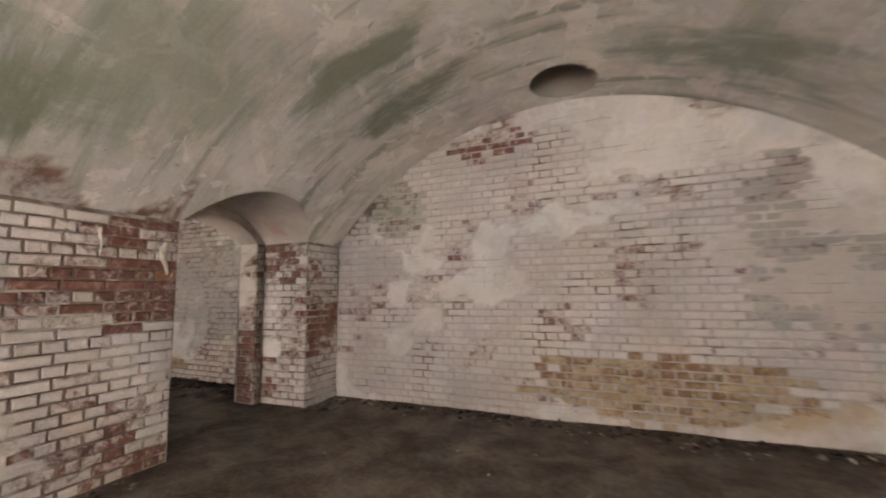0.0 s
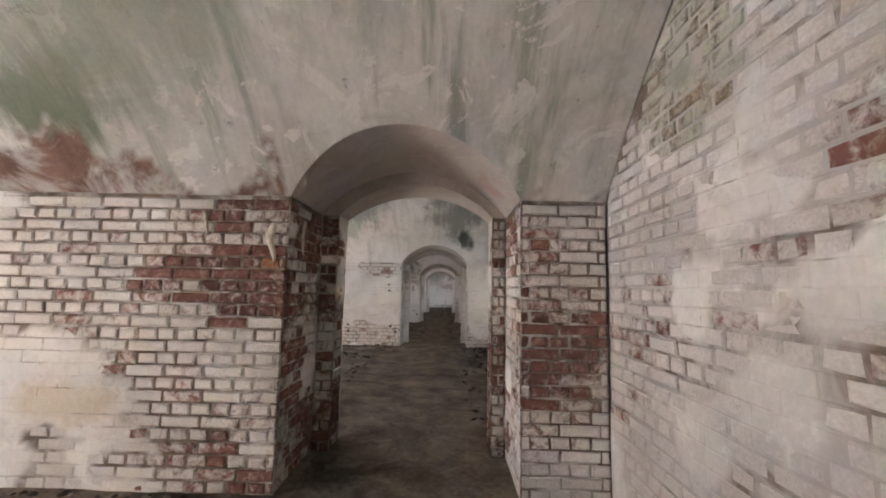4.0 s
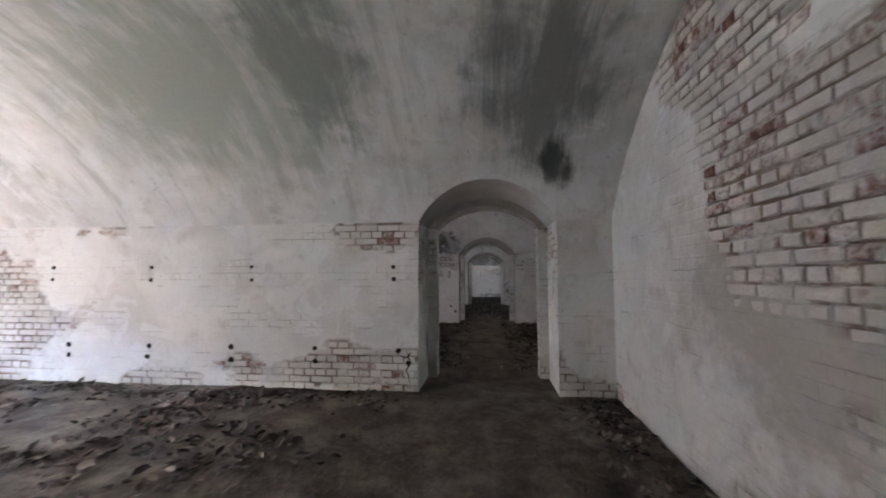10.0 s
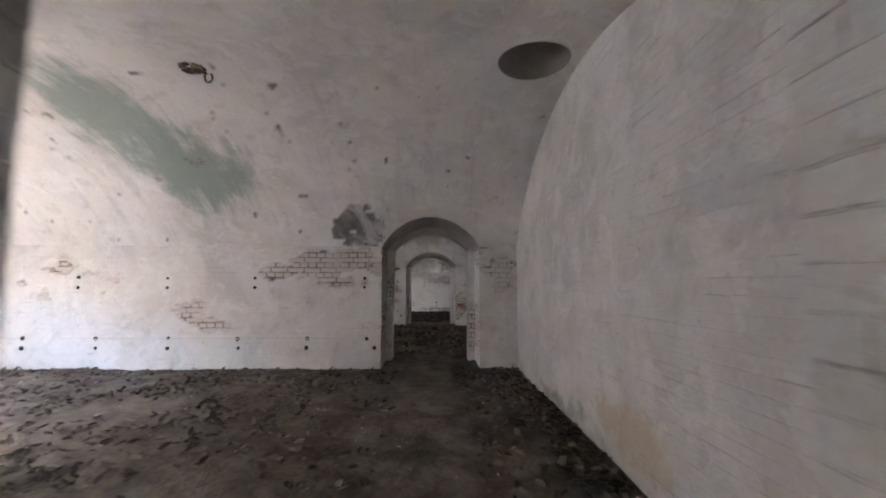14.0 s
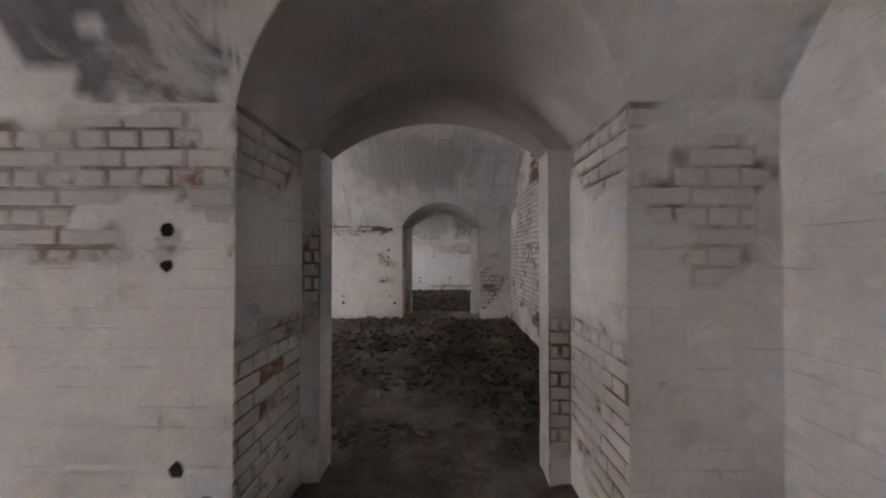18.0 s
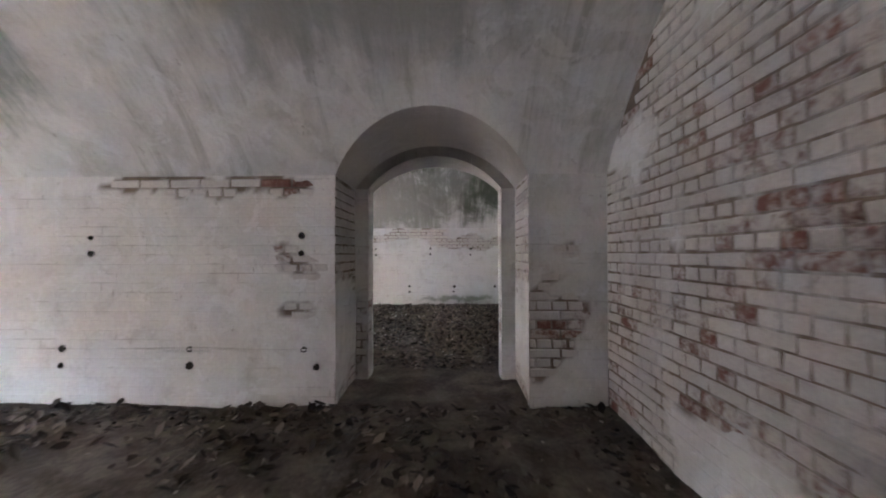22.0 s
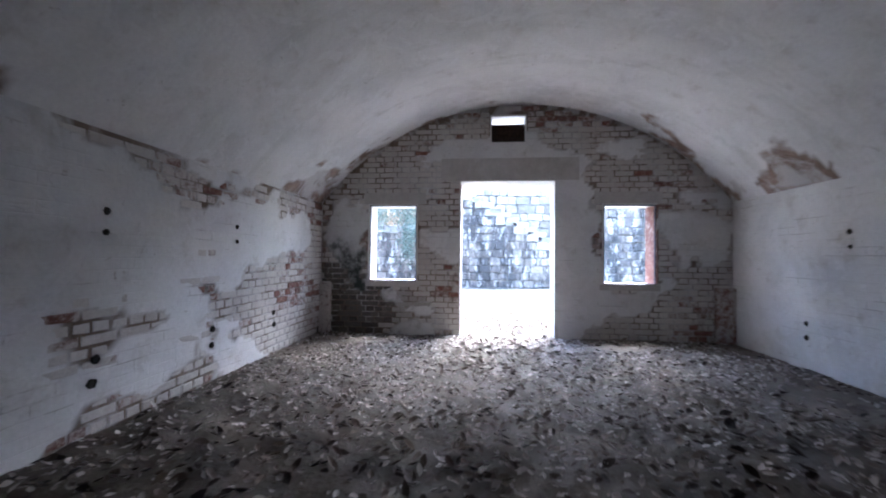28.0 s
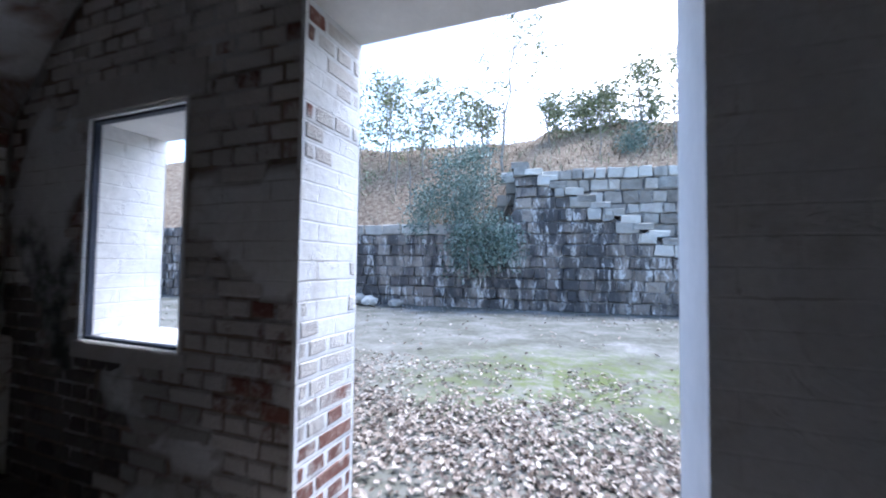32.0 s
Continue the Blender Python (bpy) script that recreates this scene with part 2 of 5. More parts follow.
    c = mix(n, l, at.outputs["Fac"], c, dirt)
    c = mix(n, l, 0.25, c, ramp(n, l, fine, [(0.3, (0.55,)), (0.7, (1.0,))]), "MULTIPLY")
    l.new(c, b.inputs["Base Color"])
    b.inputs["Roughness"].default_value = 0.92
    b.inputs["Specular IOR Level"].default_value = 0.2
    h = maths(n, l, "ADD", maths(n, l, "MULTIPLY", mid, 1.0), maths(n, l, "MULTIPLY", fine, 0.35))
    h = maths(n, l, "ADD", h, maths(n, l, "MULTIPLY", flake, 0.25))
    if not streaks and joints:
        h = maths(n, l, "SUBTRACT", h, maths(n, l, "MULTIPLY", bond.outputs["Fac"], 0.45 * joints))
    bump(n, l, h, b, 0.012, 0.6)
    return m


def brick_material(name, wash, red=(0.25, 0.112, 0.085), white=(0.72, 0.69, 0.65)):
    """A brick under worn limewash; wash: how much of it is left."""
    m, n, l, b = material(name)
    info = n.new("ShaderNodeObjectInfo")
    geo = n.new("ShaderNodeNewGeometry")
    rand = maths(n, l, "FRACT", maths(n, l, "ADD", info.outputs["Random"], geo.outputs["Random Per Island"]), 0)
    other = maths(n, l, "FRACT", maths(n, l, "MULTIPLY", rand, 7.13), 0)
    pos = position(n, l)
    mid = noise_out(n, l, pos, 14, 7, 0.72, 0.5)
    fine = noise_out(n, l, pos, 75, 4, 0.7)
    big = noise_out(n, l, pos, 1.7, 6, 0.65, 0.5)
    clay = mix(n, l, rand, red, (red[0] * 0.68, red[1] * 0.78, red[2] * 0.85))
    clay = mix(n, l, maths(n, l, "MULTIPLY", gate(n, l, fine, 0.45, 0.72), 0.45), clay, (0.15, 0.095, 0.078))
    clay = mix(n, l, maths(n, l, "MULTIPLY", gate(n, l, mid, 0.42, 0.70), 0.60), clay, (0.44, 0.30, 0.25))
    paint = mix(n, l, gate(n, l, big, 0.36, 0.70), white, tuple(v * 0.78 for v in white))
    paint = mix(n, l, maths(n, l, "MULTIPLY", other, 0.24), paint, (0.47, 0.41, 0.37))
    paint = mix(n, l, maths(n, l, "MULTIPLY", gate(n, l, mid, 0.50, 0.72), 0.32), paint, (0.48, 0.39, 0.34))
    worn_by = maths(n, l, "ADD", mid, maths(n, l, "MULTIPLY", maths(n, l, "SUBTRACT", rand, 0.5), 0.16))
    worn_by = maths(n, l, "ADD", worn_by, maths(n, l, "MULTIPLY", maths(n, l, "SUBTRACT", big, 0.5), 0.75))
    keep = gate(n, l, worn_by, 0.74 - 0.62 * wash, 1.06 - 0.62 * wash)
    c = mix(n, l, keep, clay, paint)
    c = mix(n, l, 0.45, c, ramp(n, l, fine, [(0.3, (0.5,)), (0.7, (1.0,))]), "MULTIPLY")
    l.new(c, b.inputs["Base Color"])
    b.inputs["Roughness"].default_value = 0.9
    b.inputs["Specular IOR Level"].default_value = 0.2
    bump(n, l, maths(n, l, "ADD", mid, maths(n, l, "MULTIPLY", fine, 0.5)), b, 0.013, 0.9)
    return m


def simple(name, stops, scale=6.0, rough=0.85, metal=0.0, depth=0.004, detail=6, island=0.0):
    """A material of two scales of noise over a few colours."""
    m, n, l, b = material(name)
    pos = position(n, l)
    f = noise_out(n, l, pos, scale, detail, 0.65, 0.3)
    g = noise_out(n, l, pos, scale * 9, 4, 0.7)
    mixed = maths(n, l, "ADD", maths(n, l, "MULTIPLY", f, 0.72), maths(n, l, "MULTIPLY", g, 0.28))
    if island:
        info, geo = n.new("ShaderNodeObjectInfo"), n.new("ShaderNodeNewGeometry")
        r = maths(n, l, "FRACT", maths(n, l, "ADD", info.outputs["Random"], geo.outputs["Random Per Island"]), 0)
        mixed = maths(n, l, "ADD", maths(n, l, "MULTIPLY", mixed, 1 - island), maths(n, l, "MULTIPLY", r, island))
    l.new(ramp(n, l, mixed, stops), b.inputs["Base Color"])
    b.inputs["Roughness"].default_value, b.inputs["Metallic"].default_value = rough, metal
    b.inputs["Specular IOR Level"].default_value = 0.25
    bump(n, l, maths(n, l, "ADD", f, maths(n, l, "MULTIPLY", g, 0.6)), b, depth, 0.8)
    return m


M_EARTH = simple("packed_earth", [(0.33, (0.035, 0.027, 0.021)), (0.47, (0.105, 0.085, 0.067)), (0.60, (0.20, 0.168, 0.138)), (0.74, (0.30, 0.262, 0.222))], 2.6, 0.85, 0, 0.035, 9)
en, el = M_EARTH.node_tree.nodes, M_EARTH.node_tree.links
earth_bsdf = en["Principled BSDF"]
earth_colour = earth_bsdf.inputs["Base Color"].links[0].from_socket
# pale dust by the last door, lightened further for the daylight pooled there
lit_dust = oval(en, el, warped(en, el, position(en, el), 1.2, 0.8), (-26.8, -2.6, 0.0), (3.8, 4.2, 3.0), 0.9)
lit_dust = maths(en, el, "MULTIPLY", lit_dust, gate(en, el, noise_out(en, el, position(en, el), 3.1, 7, 0.7), 0.30, 0.62))
el.new(mix(en, el, lit_dust, earth_colour, (0.25, 0.238, 0.225)), earth_bsdf.inputs["Base Color"])
M_LEAF = simple("dry_leaf", [(0.2, (0.07, 0.05, 0.04)), (0.45, (0.21, 0.165, 0.13)), (0.7, (0.34, 0.285, 0.24)), (0.92, (0.52, 0.465, 0.415))], 9, 0.6, 0, 0.002, 4, 0.75)
# brighter copy of the dry leaf, with the door's daylight in its colour
M_LIT_LEAF = simple("lit_dry_leaf", [(0.15, (0.10, 0.08, 0.066)), (0.4, (0.32, 0.275, 0.24)), (0.65, (0.52, 0.475, 0.435)), (0.9, (0.68, 0.645, 0.61))], 9, 0.45, 0, 0.002, 4, 0.75)
M_DARK_LEAF = simple("dark_leaf", [(0.2, (0.022, 0.016, 0.012)), (0.48, (0.065, 0.049, 0.038)), (0.72, (0.145, 0.115, 0.092)), (0.90, (0.28, 0.235, 0.195))], 9, 0.55, 0, 0.002, 4, 0.75)
M_IRON = simple("rusty_iron", [(0.3, (0.02, 0.016, 0.014)), (0.6, (0.07, 0.04, 0.028)), (0.8, (0.16, 0.075, 0.04))], 30, 0.8, 0.3, 0.002)
# near-black stands in for the shade inside bolt sockets and cracks
M_HOLE = simple("dark_hole_fill", [(0.3, (0.010, 0.009, 0.008)), (0.7, (0.035, 0.028, 0.022))], 40, 0.95, 0, 0.002)
M_BRICK = [brick_material("limewashed_brick", 1.28), brick_material("worn_limewashed_brick", 0.74), brick_material("bare_red_brick", 0.36)]
M_OCHRE_BRICK = brick_material("ochre_stained_brick", 0.72, (0.30, 0.17, 0.09), (0.58, 0.46, 0.30))
M_MOSS_BRICK = brick_material("algae_stained_brick", 0.8, (0.22, 0.17, 0.11), (0.50, 0.50, 0.42))
M_BLACK_BRICK = brick_material("near_black_brick", 0.9, (0.06, 0.045, 0.04), (0.10, 0.095, 0.09))
M_GREY_BRICK = brick_material("grey_limewashed_brick", 0.95, (0.20, 0.13, 0.11), (0.50, 0.485, 0.455))
M_ORANGE = brick_material("soft_orange_brick", 0.05, (0.50, 0.19, 0.085))
M_CONCRETE = simple("grey_cement_render", [(0.3, (0.38, 0.365, 0.34)), (0.5, (0.49, 0.47, 0.445)), (0.7, (0.60, 0.585, 0.56))], 3.5, 0.92, 0, 0.004)
M_REVEAL = simple("white_painted_reveal", [(0.3, (0.60, 0.60, 0.59)), (0.7, (0.76, 0.76, 0.75))], 4, 0.8, 0, 0.003)
M_BLUE = simple("blue_black_paint", [(0.3, (0.015, 0.02, 0.035)), (0.7, (0.035, 0.045, 0.07))], 20, 0.6)


# ---- meshes ----
def mesh_object(name, verts, faces, mat, parent=None, label="", shade=False):
    me = bpy.data.meshes.new(name)
    me.from_pydata(verts, [], faces)
    if shade:
        me.polygons.foreach_set("use_smooth", [True] * len(me.polygons))
    if mat:
        me.materials.append(mat)
    me.update()
    ob = new(name, me)
    if parent:
        ob.parent = parent
    if label:
        ob["label"] = label
    return ob


def part(name, bm, mat, parent=None, label="", shade=False):
    me = bpy.data.meshes.new(name)
    bm.to_mesh(me)
    bm.free()
    if shade:
        me.polygons.foreach_set("use_smooth", [True] * len(me.polygons))
    me.materials.append(mat)
    ob = new(name, me)
    if parent:
        ob.parent = parent
    if label:
        ob["label"] = label
    return ob


def box_bm(x0, x1, y0, y1, z0, z1, bevel=0.0):
    bm = bmesh.new()
    bmesh.ops.create_cube(bm, size=1, matrix=Matrix.Translation(((x0 + x1) / 2, (y0 + y1) / 2, (z0 + z1) / 2)) @ Matrix.Diagonal((abs(x1 - x0), abs(y1 - y0), abs(z1 - z0), 1)))
    if bevel:
        bmesh.ops.bevel(bm, geom=bm.edges[:], offset=bevel, segments=2, affect="EDGES")
    return bm


def lines(a, b, step, *cuts):
    """Even grid lines from a to b, with lines at the cuts too."""
    n = max(2, int(round((b - a) / step)) + 1)
    base = np.linspace(a, b, n)
    for c in cuts:
        if a < c < b:
            base[1:-1] = np.where(np.abs(base[1:-1] - c) < step * 0.45, c, base[1:-1])
            base = np.append(base, c)
    return np.unique(np.round(base, 5))


def sheet(name, frame_of, us, vs, keep, bare, mat, top=None, parent=None, label="", rough=0.004, seed=0):
    """A wall face over u and z: coat proud where bare is 0, set back to the joints' depth where it is 1."""
    o, ud, nd = (np.array(v, float) for v in frame_of)
    U, V = np.meshgrid(us, vs, indexing="ij")
    if top is not None:
        V = np.minimum(V, top(U))
    e = np.clip(bare(U, V), 0, 1)
    depth = 0.003 - 0.011 * e + rough * (fbm(U * 1.7, V * 1.7, 71 + seed, 3) - 0.5)
    P = o + U[..., None] * ud + V[..., None] * np.array([0, 0, 1.0]) + depth[..., None] * nd
    nu, nv = U.shape
    flip = np.dot(np.cross(ud, [0, 0, 1]), nd) < 0
    faces = []
    for i in range(nu - 1):
        for j in range(nv - 1):
            if V[i, j + 1] - V[i, j] < 1e-6 and V[i + 1, j + 1] - V[i + 1, j] < 1e-6:
                continue
            if not keep((us[i] + us[i + 1]) / 2, (vs[j] + vs[j + 1]) / 2):
                continue
            a, b, c, d = i * nv + j, (i + 1) * nv + j, (i + 1) * nv + j + 1, i * nv + j + 1
            faces.append((d, c, b, a) if flip else (a, b, c, d))
    ob = mesh_object(name, P.reshape(-1, 3).tolist(), faces, mat, parent, label, True)
    ob.data.attributes.new("bare", "FLOAT", "POINT").data.foreach_set("value", smooth(0.34, 0.62, e).ravel().astype(np.float32))
    return ob


BRICK_MESH = {}


def brick_mesh(length, kind, variant):
    key = (length, kind.name, variant)
    if key not in BRICK_MESH:
        rnd = random.Random(round(length * 1000) * 7 + variant)
        a, h, d, r = length / 2, (COURSE - 0.009) / 2, 0.05, 0.009
        v = []
        for y, k in ((-d, 0.0), (-r, 0.0), (0.0, r)):
            for sx, sz in ((-1, -1), (1, -1), (1, 1), (-1, 1)):
                v.append((sx * (a - k) + rnd.uniform(-0.0045, 0.0045), y + rnd.uniform(-0.0018, 0.0018), sz * (h - k) + rnd.uniform(-0.0035, 0.0035)))
        f = [(8, 9, 10, 11)]
        for s in (0, 4):
            f += [(s + i, s + (i + 1) % 4, s + 4 + (i + 1) % 4, s + 4 + i) for i in range(4)]
        me = bpy.data.meshes.new("brick")
        me.from_pydata(v, [], f)
        me.materials.append(kind)
        BRICK_MESH[key] = me
    return BRICK_MESH[key]


def bricks(parent, frame_of, u0, u1, v0, v1, inside, bare, pick, near=None, most=300, first=0, seed=0, lift=Matrix(), gaps=None):
    """English bond over a face: bricks stand where the coat is worn off; those nearest to `near` as parts, the rest joined."""
    o, ud, nd = (Vector(v) for v in frame_of)
    rnd = random.Random(seed)
    places, k, z = [], first, v0
    while z + COURSE * 0.6 < v1:
        unit = BRICK if k % 2 else BRICK / 2
        u = u0 - (0.0 if k % 2 else BRICK / 4) - rnd.uniform(0, 0.01)
        while u < u1:
            a, b = max(u, u0), min(u + unit, u1)
            for g0, g1 in (gaps(z + COURSE / 2) if gaps else ()):
                if g0 < b and g1 > a:
                    a, b = (a, g0) if g0 - a > b - g1 else (g1, b)
            if b - a > 0.04:
                places.append(((a + b) / 2, z + COURSE / 2, b - a - 0.011))
            u += unit
        z += COURSE
        k += 1
    U, V = np.array([p[0] for p in places]), np.array([p[1] for p in places])
    e = bare(U, V)
    sag = 0.016 * (fbm(U * 0.9 + seed, V * 1.3, 83, 4) - 0.5)
    chosen = [(u, v + float(d), w) for (u, v, w), q, d in zip(places, e, sag) if q > 0.26 and inside(u, v)]
    if near is not None:
        chosen.sort(key=lambda p: (p[0] - near[0]) ** 2 + 1.5 * (p[1] - near[1]) ** 2)
    side = ud if ud.cross(nd).z > 0 else -ud
    turn = Matrix((side, nd, Vector((0, 0, 1)))).transposed().to_4x4()
    rest_v, rest_f, rest_m = [], [], []
    mats = []
    for n, (u, v, w) in enumerate(chosen):
        kind = pick(u, v, rnd)
        wq = round(w, 2) if w < 0.2 else 0.237
        wq = min(wq, round(w, 3))
        me = brick_mesh(wq, kind, rnd.randrange(6))
        m = lift @ Matrix.Translation(o + ud * u + Vector((0, 0, v)) + nd * rnd.uniform(-0.002, 0.0016)) @ turn @ Matrix.Rotation(rnd.uniform(-0.008, 0.008), 4, "Y")
        if n < most:
            ob = bpy.data.objects.new("brick", me)
            scene.collection.objects.link(ob)
            ob.parent = parent
            ob.matrix_basis = m
        else:
            base = len(rest_v)
            rest_v += [tuple(m @ q.co) for q in me.vertices]
            rest_f += [tuple(base + i for i in p.vertices) for p in me.polygons]
            if kind not in mats:
                mats.append(kind)
            rest_m += [mats.index(kind)] * len(me.polygons)
    if rest_v:
        ob = mesh_object("far_bricks", rest_v, rest_f, None, parent)
        for kind in mats:
            ob.data.materials.append(kind)
        ob.data.polygons.foreach_set("material_index", rest_m)
        tagged(ob, "limewashed bricks further along the wall", kind="stuff")


# ---- the casemates ----
NAMES = ["first", "second", "third", "fourth", "last"]
XE = [x + WIDE for x in XW]
XC = [x + WIDE / 2 for x in XW]

FIRST_STAINS = [
        ((-2.9, 4.27, 2.35), (0.8, 0.5, 0.6), ALGAE, 0.8), ((0.2, 4.27, 0.45), (2.2, 0.6, 0.6), OCHRE, 0.9), ((1.0, 4.27, 1.4), (1.4, 0.6, 1.6), (0.50, 0.46, 0.41), 0.8), ((-1.2, 4.27, 0.35), (0.5, 0.5, 0.25), ALGAE, 0.6),
        ((-3.7, 0.9, 0.5), (0.3, 0.5, 0.3), OCHRE, 0.45)]
FIRST_END = limewash("limewash_first_end", seed=1.6, algae=0.25, stains=FIRST_STAINS, filled=0.10)
WASH = [
    limewash("limewash_first", seed=1.0, algae=0.25, stains=FIRST_STAINS),
    limewash("limewash_second", base=(0.75, 0.735, 0.71), seed=2.3, algae=0.25, stains=[
        ((-7.2, 4.27, 0.35), (0.9, 0.4, 0.35), OCHRE, 0.7), ((-7.6, 4.27, 1.1), (1.7, 0.5, 1.4), (0.40, 0.37, 0.33), 0.8), ((-5.6, 4.27, 0.9), (1.8, 0.6, 1.5), (0.37, 0.355, 0.33), 0.85), ((-6.0, 4.27, 1.7), (1.0, 0.4, 0.8), (0.33, 0.34, 0.33), 0.8), ((-5.2, 4.27, 2.2), (0.5, 0.4, 0.6), (0.33, 0.37, 0.36), 0.7)]),
    limewash("limewash_third", base=(0.71, 0.695, 0.67), seed=3.7, algae=0.28, joints=0.40, stains=[
        ((-13.2, 4.27, 0.3), (1.2, 0.4, 0.35), OCHRE, 0.5), ((-14.5, 4.27, 0.1), (1.6, 0.4, 0.15), ALGAE, 0.6)]),
    limewash("limewash_fourth", base=(0.76, 0.745, 0.715), seed=5.1, algae=0.2, joints=0.45, stains=[
        ((-19.2, 4.27, 1.8), (1.6, 0.5, 0.9), (0.29, 0.32, 0.28), 0.7), ((-17.9, 4.27, 2.2), (0.9, 0.5, 0.7), (0.27, 0.30, 0.27), 0.7)]),
    # the last two patches blacken the low corner of front and east wall
    limewash("limewash_last", base=(0.78, 0.775, 0.765), seed=6.6, algae=0.10, joints=0.5, stains=[
        ((-29.64, 3.0, 0.1), (0.3, 1.8, 0.12), ALGAE, 0.7), ((-28.0, 4.27, 2.3), (0.9, 0.5, 0.5), RUST, 0.5), ((-24.4, -4.44, 0.4), (1.5, 0.6, 1.3), NEAR_BLACK, 1.0), ((-24.09, -4.3, 0.4), (0.4, 0.7, 1.2), NEAR_BLACK, 0.95)]),
]
REVEAL_WASH = limewash("limewash_reveal", base=(0.79, 0.785, 0.775), seed=8.2, algae=0.06, joints=0.6)
VAULT = [
    limewash("vault_plaster_first", base=(0.68, 0.65, 0.61), seed=11, algae=0.6, flaking=0.75, mortar=(0.15, 0.088, 0.068), streaks=True, stains=[
        ((-3.3, 0.9, 2.4), (0.7, 0.9, 0.55), (0.15, 0.18, 0.12), 0.9), ((-3.2, -0.4, 2.5), (0.9, 1.2, 0.7), (0.26, 0.29, 0.23), 0.8), ((-2.1, 3.2, 2.9), (1.2, 0.45, 0.7), (0.14, 0.165, 0.12), 0.85), ((-2.2, 2.45, 2.95), (1.3, 0.36, 0.7), (0.18, 0.21, 0.15), 0.85),
        ((0.4, 3.5, 2.9), (1.8, 0.7, 0.6), (0.22, 0.25, 0.20), 0.85), ((-2.9, 1.7, 2.6), (1.0, 1.5, 0.7), (0.31, 0.34, 0.275), 0.75)]),
    limewash("vault_plaster_second", base=(0.74, 0.73, 0.71), seed=12, algae=0.25, streaks=True, stains=[
        ((-8.9, 0.5, 2.7), (2.0, 2.3, 1.3), (0.40, 0.425, 0.37), 0.95), ((-8.6, 1.6, 2.9), (1.7, 0.75, 1.3), (0.25, 0.27, 0.245), 0.9),
        ((-9.0, 3.4, 2.7), (1.5, 1.15, 1.2), (0.21, 0.22, 0.21), 0.95), ((-9.75, 3.66, 2.4), (0.45, 0.26, 0.55), (0.05, 0.06, 0.055), 0.9)]),
    limewash("vault_plaster_third", base=(0.74, 0.72, 0.70), seed=13, algae=0.12, mortar=(0.13, 0.128, 0.128), streaks=True, stains=[
        ((-15.6, -0.1, 2.6), (1.3, 1.3, 1.1), (0.27, 0.33, 0.30), 0.95), ((-14.8, -0.5, 3.1), (1.5, 1.2, 0.7), (0.27, 0.33, 0.30), 0.9)]),
    limewash("vault_plaster_fourth", base=(0.73, 0.72, 0.70), seed=14, algae=0.35, streaks=True, stains=[
        ((-22.3, -0.2, 2.5), (1.2, 0.7, 1.3), (0.24, 0.285, 0.255), 0.95), ((-21.3, -0.7, 3.05), (1.6, 1.7, 0.7), (0.25, 0.285, 0.255), 0.95), ((-21.9, 2.4, 2.8), (1.7, 2.2, 1.0), (0.36, 0.365, 0.345), 0.85)]),
    limewash("vault_plaster_last", base=(0.77, 0.765, 0.755), seed=15, algae=0.12, mortar=(0.20, 0.145, 0.115), streaks=True, stains=[
        ((-28.9, 1.6, 2.3), (2.1, 4.0, 1.9), (0.33, 0.335, 0.305), 1.0), ((-28.3, 3.3, 2.5), (2.0, 2.6, 1.6), (0.23, 0.24, 0.215), 0.9), ((-28.6, 3.9, 2.2), (1.6, 1.3, 1.2), (0.08, 0.10, 0.075), 0.9), ((-27.9, 2.4, 2.9), (0.6, 0.8, 0.5), (0.09, 0.12, 0.08), 0.85)]),
]

# How far the coat is worn off each face, over u and z.
def worn(seed, level, *spots, scale=1.1):
    def bare(u, v):
        u, v = np.asarray(u, float), np.asarray(v, float)
        f = fbm(u * scale, v * scale * 1.4, seed, 5) + level
        wu, wv = u + 1.1 * (fbm(u * 1.6, v * 2.2, seed + 300, 4) - 0.5), v + 0.7 * (fbm(u * 1.6, v * 2.2, seed + 400, 4) - 0.5)
        for cu, cv, ru, rv, amount in spots:
            f = f + amount * blob(wu, wv, cu, cv, ru, rv)
        return smooth(0.46, 0.66, f)
    return bare


WEST = [
    worn(21, 0.26, (-0.4, 0.35, 1.7, 0.65, -0.42), (2.0, 1.2, 1.6, 1.0, 0.3)),
    worn(22, -0.16, (1.9, 1.75, 0.7, 0.28, 0.5), (1.2, 0.3, 2.0, 0.28, 0.40), (-3.6, 1.0, 1.3, 1.2, 0.5), (3.9, 0.15, 0.4, 0.3, 0.3)),
    worn(23, -0.18, (1.4, 1.55, 1.2, 0.32, 0.5), (3.95, 1.45, 0.25, 0.35, 0.45), (-0.4, 1.2, 1.6, 0.9, 0.14)),
    worn(24, -0.25, (0.9, 1.80, 1.5, 0.16, 0.5), (3.95, 1.0, 0.4, 1.1, 0.32), (-3.0, 1.2, 1.3, 0.9, 0.3)),
    worn(25, -0.32, (3.0, 1.60, 3.4, 0.28, 0.42)),
]
BACK = [
    worn(31, 0.10, (-0.4, 0.6, 2.6, 0.8, 0.12), (-1.9, 2.6, 0.7, 0.5, 0.3), (-1.9, 1.7, 0.5, 0.7, -0.3)),
    worn(32, 0.10, (-6.2, 2.2, 1.5, 1.1, 0.2), (-9.5, 1.1, 1.7, 2.0, -0.6)),
    worn(33, -0.28),
    worn(34, 0.12, (-20.5, 1.0, 2.5, 1.2, 0.1), (-19.0, 1.9, 1.2, 0.6, -0.25)),
    worn(35, -0.2, (-28.3, 2.4, 1.2, 0.6, 0.5)),
]
